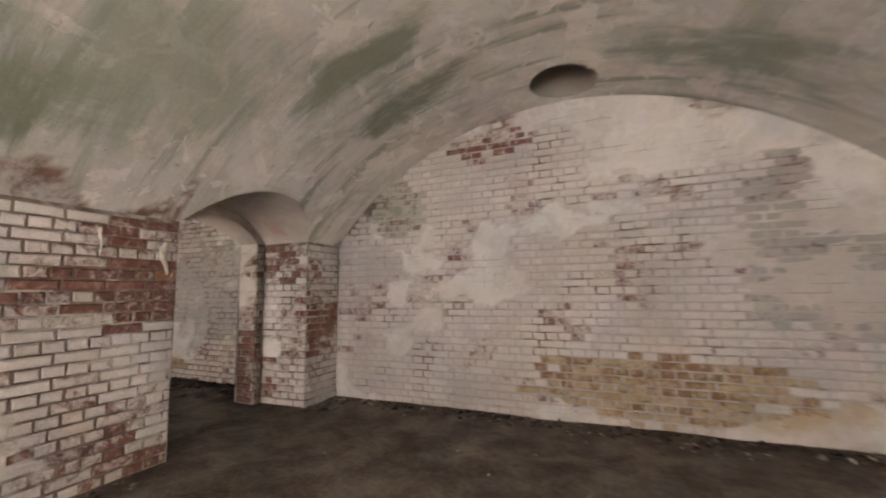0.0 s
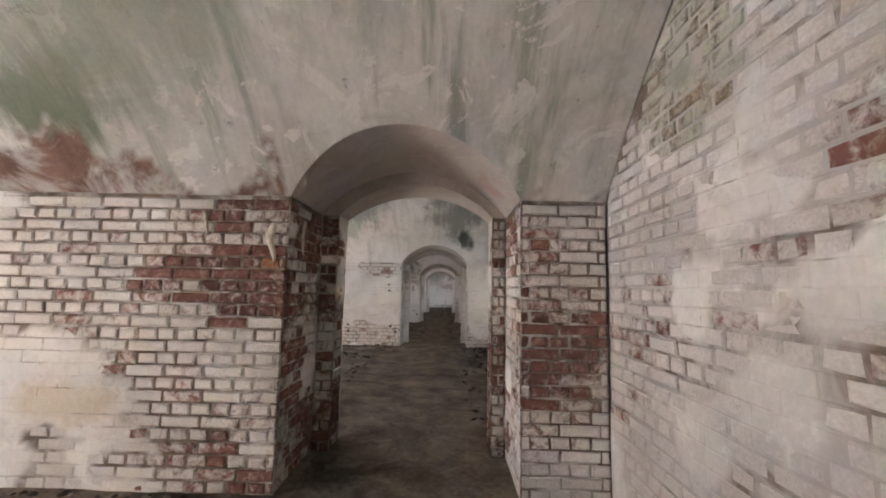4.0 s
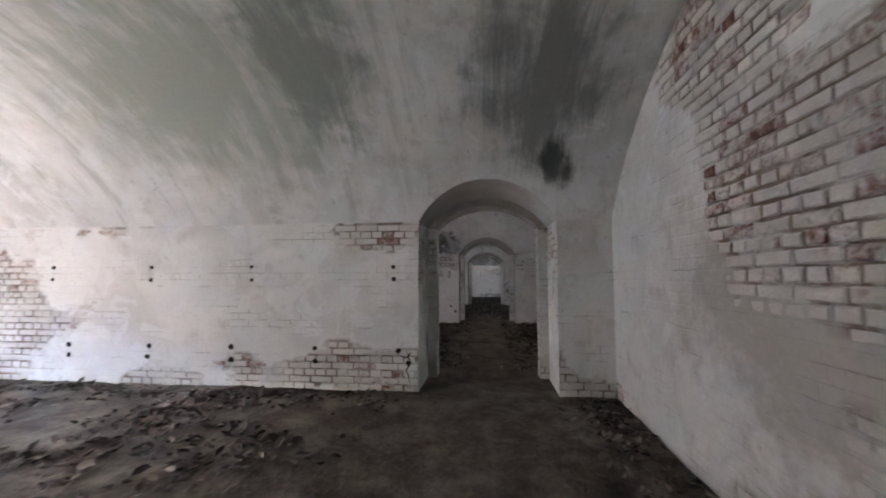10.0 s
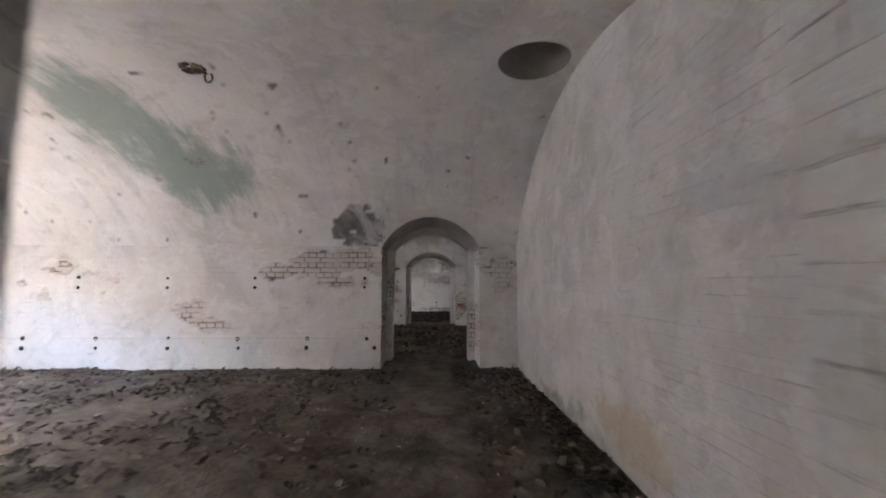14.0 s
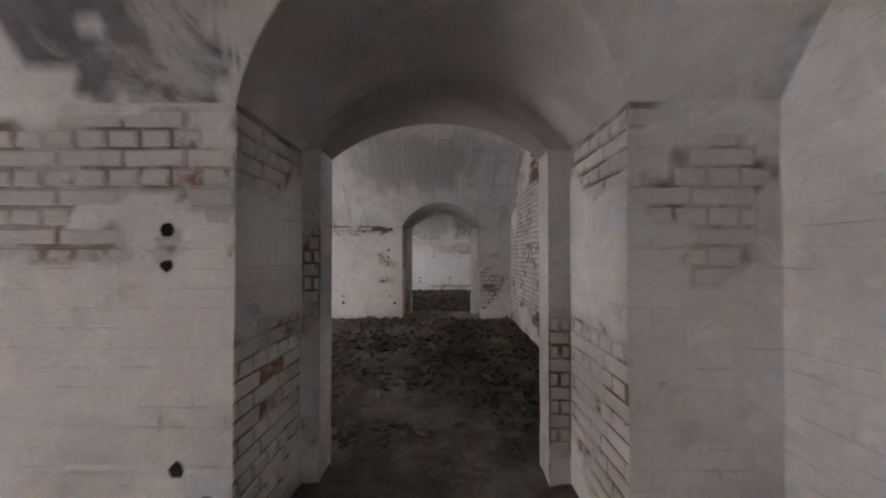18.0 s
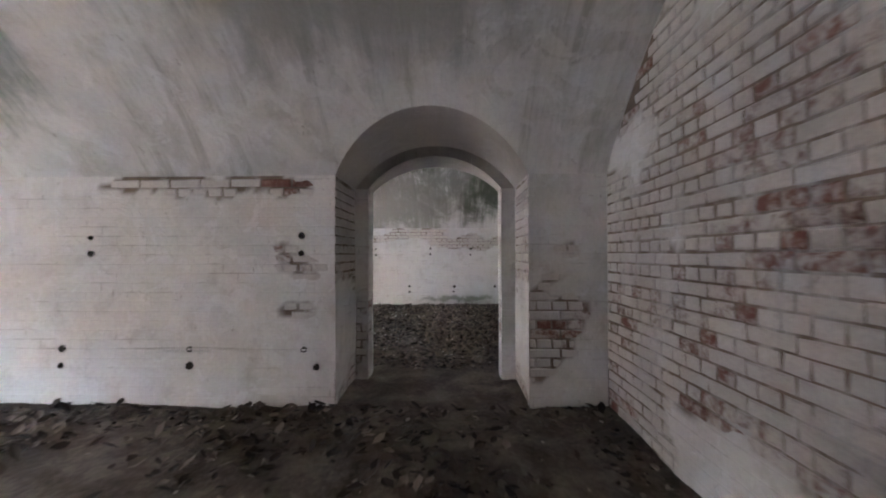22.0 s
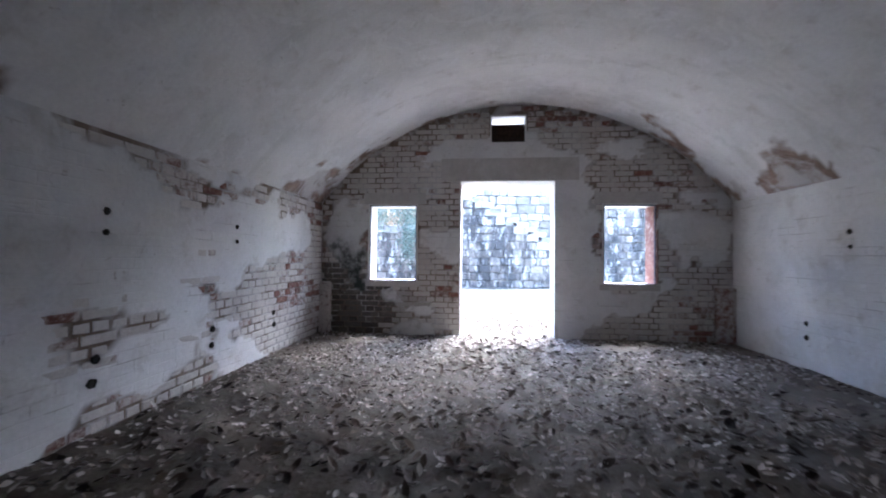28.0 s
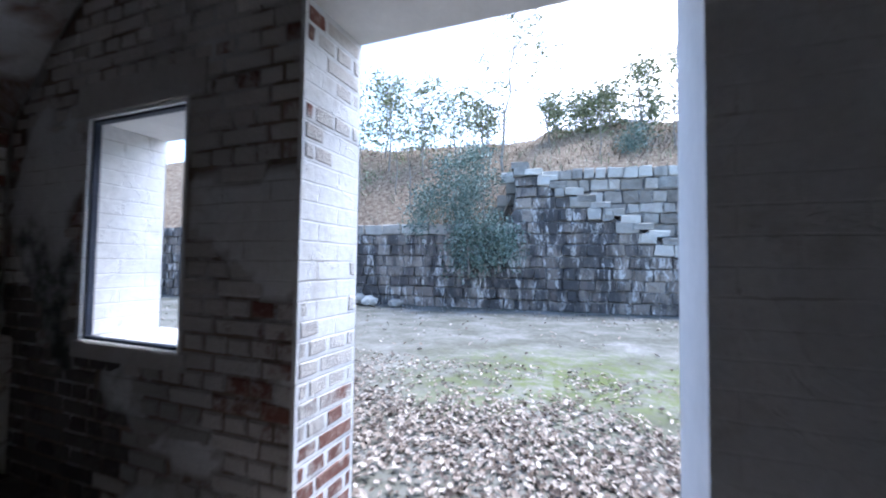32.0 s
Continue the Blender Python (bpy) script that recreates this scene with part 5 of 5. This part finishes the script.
def stone_wall(name, label, x0, x1, base, top, back, near, stone):
    """A wall of squared blocks in courses on a dark core, along the slant of the ditch."""
    rnd = random.Random(len(name) + 5)
    holder = new(name)
    holder.location = (x0, wall_y(x0) - back, 0)
    tagged(holder, label, "retaining wall", kind="structure")
    inv = Matrix.Translation(-holder.location)
    turn = math.atan(WS)
    # core
    v, f = [], []
    n = 60
    for i in range(n + 1):
        x = x0 + (x1 - x0) * i / n
        y = wall_y(x) - back - 0.06
        t = top(x) - 0.10
        v += [(x, y, base - 0.1), (x, y, t), (x, y - 0.5, t), (x, y - 0.5, base - 0.1)]
    for i in range(n):
        a, b = 4 * i, 4 * i + 4
        f += [(a + q, a + (q + 1) % 4, b + (q + 1) % 4, b + q) for q in range(4)]
    mesh_object("core", v, f, M_JOINT, holder).matrix_basis = inv
    spots = []
    z = base
    while z < 4.3:
        h = rnd.choice((0.28, 0.31, 0.35))
        x = x0 + rnd.uniform(-0.4, 0)
        while x < x1:
            w = rnd.choice((0.30, 0.36, 0.42, 0.48, 0.58))
            t = top(x + w / 2)
            if z + h * 0.55 < t:
                spots.append((x + w / 2, z + h / 2, w, h, z + h * 1.55 >= t))
            x += w
        z += h
    spots.sort(key=lambda p: abs(p[0] - near))
    rest_v, rest_f = [], []
    for i, (x, z, w, h, cap) in enumerate(spots):
        me = block_mesh(round(w - 0.03, 2), round(h - 0.026, 2), 0.30, M_COPING if cap else stone, rnd.randrange(4))
        m = Matrix.Translation((x, wall_y(x) - back - 0.15 + rnd.uniform(-0.02, 0.03) + (0.05 if cap else 0), z)) @ Matrix.Rotation(turn, 4, "Z")
        if i < 300:
            ob = bpy.data.objects.new("stone_block", me)
            scene.collection.objects.link(ob)
            ob.parent = holder
            ob.matrix_basis = inv @ m
        else:
            b = len(rest_v)
            rest_v += [tuple(inv @ m @ q.co) for q in me.vertices]
            rest_f += [tuple(b + q for q in p.vertices) for p in me.polygons]
    if rest_v:
        tagged(mesh_object("far_blocks", rest_v, rest_f, stone, holder), "stone blocks further along the ditch", kind="stuff")


stone_wall("ditch_wall_front", "stepped retaining wall of dark weathered stone blocks", -44, 14, -0.05, top_low, 0.0, -26, M_STONE)
stone_wall("ditch_wall_rear", "upper retaining wall of pale stone blocks behind a stair", -44, -24.6, 1.0, lambda x: 3.85 + 0.12 * math.sin(x * 0.7), 0.95, -27.5, M_PALE_STONE)
# stair stones up the slanting top
rnd = random.Random(77)
stair = new("stone_stair")
stair.location = (-25.0, wall_y(-25.0) - 0.4, 0)
tagged(stair, "weathered stone stair climbing along the ditch wall", "stair")
for i in range(13):
    x = -25.15 - 0.33 * i
    z = 3.86 - 0.56 * (-25.0 - x)
    ob = bpy.data.objects.new("step", block_mesh(0.46, 0.17, 0.95, M_COPING, i % 4))
    scene.collection.objects.link(ob)
    ob.parent = stair
    ob.matrix_basis = Matrix.Translation(-stair.location) @ Matrix.Translation((x + rnd.uniform(-0.04, 0.04), wall_y(x) - 0.42, z + 0.02)) @ Matrix.Rotation(math.atan(WS), 4, "Z")

# slope above the wall
def bank_z(x, d):
    low = 2.1 if x > -25.0 else 3.7
    return float(low + (0.70 if x > -25 else 0.55) * min(d, 6.5) + 0.12 * max(d - 6.5, 0) + 0.5 * (fbm(np.array(x * 0.5), np.array(d * 0.5), 44, 3) - 0.5) * min(d, 1.0))


xs, ds = np.arange(-50, 18, 0.5), np.array([0.0, 0.4, 0.8, 1.3, 2, 3, 4, 5, 6, 7, 8.5, 10, 13, 18, 26])
sv, sf = [], []
for x in xs:
    for d in ds:
        b = 0.15 if x > -25.0 else 1.2
        y = wall_y(x) - b - d
        sv.append((float(x), float(y), bank_z(x, d)))
nd2 = len(ds)
sf = [(i * nd2 + j, i * nd2 + j + 1, (i + 1) * nd2 + j + 1, (i + 1) * nd2 + j) for i in range(len(xs) - 1) for j in range(nd2 - 1)]
tagged(mesh_object("hillside_ground", sv, sf, M_LITTER, shade=True), "steep bank covered in brown leaf litter", "bank", kind="structure")

# dry grass, twigs and low scrub on the slope
rng = np.random.default_rng(5)
sv, sf = [], []
for _ in range(16000):
    x, d = rng.uniform(-37, -15), rng.uniform(0.05, 7.5)
    if fbm(np.array(x * 0.8), np.array(d * 0.8), 19, 3) < rng.uniform(0.25, 0.65):
        continue
    y, z = wall_y(x) - (0.15 if x > -25.0 else 1.2) - d, bank_z(x, d)
    a, h, w = rng.uniform(0, 6.283), 0.05 + 0.22 * rng.uniform() ** 2, rng.uniform(0.008, 0.028)
    lx, ly = rng.normal(0, 0.6) * h, rng.normal(0, 0.6) * h
    b = len(sv)
    sv += [(x - w * math.cos(a), y - w * math.sin(a), z - 0.03), (x + w * math.cos(a), y + w * math.sin(a), z - 0.03), (x + lx * 0.6 + w * 0.7 * math.cos(a), y + ly * 0.6, z + h * 0.6), (x + lx, y + ly, z + h)]
    sf += [(b, b + 1, b + 2), (b, b + 2, b + 3)]
tagged(mesh_object("bank_scrub", sv, sf, M_SCRUB), "dry grass and twigs on the leafy bank", "scrub", kind="stuff")

# yard surface
xs, ys = np.arange(-60, 20, 0.3), np.arange(-16, YF - TF + 0.01, 0.3)
X, Y = np.meshgrid(xs, ys, indexing="ij")
nv = len(ys)
faces = [(i * nv + j, (i + 1) * nv + j, (i + 1) * nv + j + 1, i * nv + j + 1) for i in range(len(xs) - 1) for j in range(nv - 1)]
tagged(mesh_object("yard_ground", np.stack([X, Y, ground_z(X, Y)], -1).reshape(-1, 3).tolist(), faces, M_YARD, shade=True), "grey-green mossy earth of the ditch floor", "ground", kind="structure")


def leaf_tufts(bm, centres, n, spread, size, rnd):
    for c in centres:
        for _ in range(n):
            p = Vector(c) + Vector((rnd.gauss(0, spread), rnd.gauss(0, spread), rnd.gauss(0, spread * 0.8)))
            d = Vector((rnd.gauss(0, 1), rnd.gauss(0, 1), rnd.gauss(-0.3, 0.8))).normalized()
            q = d.orthogonal().normalized()
            s = size * rnd.uniform(0.6, 1.4)
            bm.faces.new([bm.verts.new(p - d * s), bm.verts.new(p + q * s * 0.3), bm.verts.new(p + d * s), bm.verts.new(p - q * s * 0.3)])


def tree(name, label, x, y, z, height, lean, limbs, tuft, mat, seed, r0=0.05, spread=0.22, size=0.07, start=0.45):
    rnd = random.Random(seed)
    ob = new(name)
    ob.location = (x, y, z)
    tagged(ob, label, "shrub" if "shrub" in name else "sapling" if "sapling" in name else "tree")
    pts = [(lean[0] * t * t * height + rnd.uniform(-0.05, 0.05) * height * 0.3, lean[1] * t * t * height + rnd.uniform(-0.05, 0.05) * height * 0.3, height * t - 0.15) for t in np.linspace(0, 1, 9)]
    part("trunk", tube(pts, [r0 * (1 - 0.8 * t) for t in np.linspace(0, 1, 9)], 7), M_BARK, ob, shade=True)
    crown, tips = bmesh.new(), []
    for i in range(limbs):
        t = start + (1 - start) * (i + rnd.random()) / limbs
        base = Vector(pts[min(8, int(t * 8))])
        a = rnd.uniform(0, 6.283)
        reach = height * rnd.uniform(0.14, 0.30) * (1.2 - 0.5 * t)
        end = base + Vector((math.cos(a) * reach, math.sin(a) * reach, reach * rnd.uniform(0.2, 0.9)))
        mid = (base + end) / 2 + Vector((rnd.uniform(-0.1, 0.1), rnd.uniform(-0.1, 0.1), 0.08)) * reach
        part("limb", tube([base, mid, end], [r0 * 0.35, r0 * 0.22, r0 * 0.08], 5), M_BARK, ob)
        tips += [end, (mid + end) / 2 + Vector((rnd.gauss(0, 0.15), rnd.gauss(0, 0.15), 0)) * reach, end + Vector((rnd.gauss(0, 0.3), rnd.gauss(0, 0.3), rnd.gauss(0.1, 0.2))) * reach]
    leaf_tufts(crown, tips, tuft, spread, size, rnd)
    part("crown", crown, mat, ob)


tree("gum_tree", "tall thin gum tree with sparse foliage", -23.9, -17.4, 4.3, 6.5, (-0.12, 0.0), 14, 22, M_GREEN, 1, 0.06, 0.24, 0.09, 0.35)
for i, (x, y, z, h, ln) in enumerate(((-20.4, -18.2, 4.9, 3.8, 0.03), (-19.4, -17.2, 4.3, 4.2, -0.03), (-21.6, -18.8, 5.3, 3.2, 0.05), (-18.4, -18.8, 5.2, 4.4, 0.0), (-22.6, -19.4, 5.7, 2.4, 0.05), (-17.0, -18.0, 4.8, 4.5, 0.05))):
    tree("gum_tree", "slender pale gum tree on the leafy bank", x, y, z, h, (ln, 0), 14, 26, M_GREEN, 2 + i, 0.05, 0.26, 0.09, 0.3)
for i, (x, y, z, h) in enumerate(((-28.6, -19.6, 6.1, 2.9), (-30.2, -20.2, 6.4, 3.2), (-31.8, -19.8, 6.2, 2.8), (-33.6, -20.4, 6.4, 3.0), (-26.6, -20.4, 6.4, 1.9), (-35.5, -20.0, 6.2, 3.0), (-27.6, -21.0, 6.6, 2.2))):
    tree("gum_tree", "bushy gum tree at the bank's crest", x, y, z, h, (0.05 * (-1) ** i, 0), 18, 34, M_GREEN, 12 + i, 0.05, 0.26, 0.09, 0.15)
tree("gum_tree", "low gum sapling beside the stair head", -25.3, -19.4, 5.9, 2.2, (0.1, 0), 10, 40, M_GREEN, 30, 0.04, 0.24, 0.09, 0.2)
for i, (x, z, h, n) in enumerate(((-23.4, 2.0, 2.1, 60), (-24.2, 2.0, 2.4, 60), (-23.9, 0.9, 1.5, 60), (-22.6, 1.9, 1.5, 45), (-24.7, 1.1, 1.3, 50))):
    tree("shrub", "grey-green shrub hanging over the stone wall", x, wall_y(x) + (0.28 if z < 1.5 else -0.1), z, h, (0.0, 0.10), 12, n, M_SAGE, 20 + i, 0.035, 0.20, 0.055, 0.1)
for i, x in enumerate((-28.2, -30.4, -32.6)):
    tree("shrub", "low green shrub on the upper bank", x, wall_y(x) - 3.2, 4.7, 1.1, (0, 0), 9, 45, M_SAGE, 40 + i, 0.03, 0.22, 0.06, 0.1)
for i, (x, d, h) in enumerate(((-23.0, 1.6, 3.2), (-22.3, 2.4, 2.6), (-21.5, 1.2, 2.9), (-20.6, 2.0, 3.4), (-23.6, 2.8, 3.6), (-19.8, 1.0, 2.4), (-22.8, 3.6, 2.8), (-21.0, 3.3, 3.3), (-27.2, 1.9, 2.0), (-29.4, 2.2, 2.3))):
    tree("sapling", "thin pale bare sapling on the leafy bank", x, wall_y(x) - (0.15 if x > -25 else 1.2) - d, (2.1 + 0.7 * d) if x > -25 else (3.7 + 0.55 * d), h, (0.08 * math.sin(7 * i), 0.05), 7, 5, M_GREEN, 60 + i, 0.028, 0.16, 0.06, 0.3)
# leaning dead trunk beside the window
log = part("dead_tree_trunk", tube([(-23.6, -8.3, -0.1), (-22.9, -8.25, 0.75), (-22.2, -8.2, 1.65), (-21.2, -8.1, 2.9), (-20.4, -8.0, 4.0)], [0.15, 0.13, 0.115, 0.10, 0.07], 10), M_DEADWOOD, None, "", True)
tagged(log, "leaning dark dead tree trunk in the yard", "tree trunk")
part("branch", tube([(-22.9, -8.25, 0.75), (-21.9, -8.5, 1.25), (-20.9, -8.7, 1.9)], [0.06, 0.05, 0.03], 8), M_DEADWOOD, log, "", True)
for i, (x, y, r) in enumerate(((-30.6, -13.9, 0.34), (-31.7, -14.1, 0.26), (-30.1, -13.7, 0.2), (-21.2, -13.0, 0.25), (-20.7, -13.1, 0.3), (-22.0, -13.0, 0.2))):
    rnd = random.Random(i + 50)
    bm = bmesh.new()
    bmesh.ops.create_icosphere(bm, subdivisions=2, radius=r)
    for v in bm.verts:
        v.co *= rnd.uniform(0.85, 1.12)
        v.co.z *= 0.6
    ob = part("boulder", bm, M_COPING)
    ob.location = (x, y, r * 0.35)
    tagged(ob, "pale fallen stone at the foot of the wall", "boulder", "fallen stones")

# ---- bricks of the worn faces ----
yes = lambda u, v: True
DOOR_LAST = bpy.data.objects["door_last"]
edge_x = XC[4] + 0.125 + 0.652 - 0.0035
bricks(DOOR_LAST, ((edge_x, 0, 0), (0, 1, 0), (-1, 0, 0)), YF - TF + 0.01, YF - 0.01, 0.0, 2.12, yes, lambda u, v: smooth(0.5, 0.62, fbm(u * 5, v * 5, 88, 3) + 0.5 * smooth(1.0, 0.4, v) + 0.25 * smooth(1.85, 2.05, v)), picker(0.9, -0.05, (YF - 0.15, 0.1, 0.5, 0.6, 1.1), (YF - 0.1, 2.0, 0.12, 0.2, 0.6)), None, 200, 0, 190, Matrix.Translation(-DOOR_LAST.location))
W = lambda k: ((XW[k], 0, 0), (0, 1, 0), (1, 0, 0))
B = ((0, YB, 0), (1, 0, 0), (0, -1, 0))
WEST_PICK = [
    picker(0.6, 0.16, (1.9, 1.30, 0.9, 0.40, 0.5), (3.95, 0.9, 0.5, 0.9, 0.85), (2.2, 0.9, 0.7, 0.5, 0.15)),
    picker(1.0, -0.12, (-3.95, 1.1, 0.6, 1.2, 1.2), (3.95, 0.2, 0.4, 0.3, 0.5)),
    picker(1.0, -0.12), picker(1.0, -0.12, (3.95, 0.6, 0.3, 0.25, 0.8), (1.6, 1.78, 0.5, 0.1, 0.6)), picker(1.0, -0.3)]
for k in range(5):
    d0, d1 = DOOR[k] if k < 4 else (YB, YB)
    bricks(SHELLS[k][0], W(k), YF, d0, 0.0, SPRING - 0.03, yes, WEST[k], WEST_PICK[k], (1.6, 1.1) if k < 4 else (2.5, 1.5), 240, 0, 100 + k)
    if k < 4:
        bricks(SHELLS[k][0], W(k), d1, YB, 0.0, SPRING - 0.03, yes, WEST[k], WEST_PICK[k], (3.9, 1.1), 60, 0, 120 + k)
BACK_PICK = [
    picker(0.8, -0.14, (-1.7, 2.85, 0.7, 0.3, 1.0), (-0.8, 0.30, 1.3, 0.25, 0.35), (-3.5, 1.0, 0.35, 0.8, 0.3), stained=((-0.2, 0.35, 1.6, 0.4, M_OCHRE_BRICK), (-2.9, 2.25, 0.55, 0.5, M_MOSS_BRICK), (1.2, 1.6, 1.0, 1.2, M_GREY_BRICK))),
    picker(0.75, 0.05, (-7.3, 2.65, 1.1, 0.5, 0.6), (-9.7, 1.2, 0.8, 1.3, -0.7), stained=((-6.0, 1.3, 1.3, 1.0, M_GREY_BRICK), (-7.0, 0.2, 0.7, 0.2, M_OCHRE_BRICK))),
    picker(0.95, 0.02), picker(0.85, -0.06, (-21.2, 2.6, 0.8, 0.5, 0.7), (-21.0, 0.35, 1.6, 0.28, 0.5), stained=((-19.2, 1.5, 1.7, 1.0, M_GREY_BRICK), (-18.5, 2.4, 0.8, 0.5, M_MOSS_BRICK))), picker(0.5, 0.3, (-28.3, 2.4, 1.0, 0.5, 0.6))]
for k in range(5):
    under = lambda u, v, c=XC[k]: v < vault_z(u - c) - 0.05
    bricks(SHELLS[k][1], B, XW[k], XE[k], 0.0, CROWN, under, BACK[k], BACK_PICK[k], (XC[k] - 1.0, 1.3), 300, 0, 140 + k)
for k in (1, 4):
    c = XC[k] + 0.125
    shift = XC[k] - XC[4]
    clear = lambda u, v, c=c, x=XC[k], w=k == 4: v < vault_z(u - x) - 0.05 and not in_opening(u, v, c, w)

    def gaps(v, c=c):
        out = [(c - 0.64, c + 0.662)] if v < 2.17 else []
        if c < XC[1]:
            return out + window_gaps(v, c)
        return out


    def window_gaps(v, c):
        out = []
        if 0.70 < v < 1.85:
            out += [(c - 1.96, c - 1.265), (c + 1.265, c + 1.96)]
        return out + ([(c - 0.25, c + 0.26)] if 2.64 < v < 3.10 else [])
    red = picker(0.2, 0.95, (c + 0.9, 0.5, 0.35, 0.6, 0.4)) if k == 1 else picker(0.8, 0.02, (c + 0.85, 0.7, 0.3, 0.5, 0.75), (c + 0.9, 2.0, 0.35, 0.25, 0.5), (c - 2.05, 1.7, 0.15, 0.25, 0.6), (c - 2.05, 0.75, 0.2, 0.2, 0.5), (c - 2.4, 0.3, 0.5, 0.4, 0.3), (c - 0.4, 2.95, 0.3, 0.2, 0.6), stained=((c + 2.3, 0.4, 0.9, 0.85, M_BLACK_BRICK), (c + 1.6, 0.4, 0.8, 0.35, M_GREY_BRICK)))
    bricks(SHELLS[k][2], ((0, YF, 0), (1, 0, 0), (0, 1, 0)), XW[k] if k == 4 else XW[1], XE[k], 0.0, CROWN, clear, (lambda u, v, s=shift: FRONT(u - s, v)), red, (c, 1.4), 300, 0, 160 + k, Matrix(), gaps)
bricks(EAST_WALL, ((XE[4], 0, 0), (0, 1, 0), (-1, 0, 0)), YF, NARROW[3][0], 0.0, SPRING - 0.03, yes, EAST, picker(0.8, 0.10, (-3.7, 0.6, 0.8, 0.35, 0.6), (-3.0, 1.75, 1.5, 0.15, 0.3)), (-3.0, 0.9), 300, 0, 180)
PASS_PICK = [picker(0.5, 0.42), picker(1.0, -0.2), picker(1.0, -0.15), picker(0.85, 0.08)]
# bare red bricks, more of them than worn, to darken jambs in shade
SHADED_RED_JAMB = picker(0.2, 0.9)
for k, ob, face, a, b, f, j in PASSAGE_FACES:
    bricks(ob, face, a - (0.011 if j < 2 else 0), b, 0.0, SPRING - 0.03, yes, f, SHADED_RED_JAMB if k == 0 and j in (0, 2, 3, 4, 5) else PASS_PICK[k], (b, 1.2), 130, j % 2, 200 + 10 * k + j)
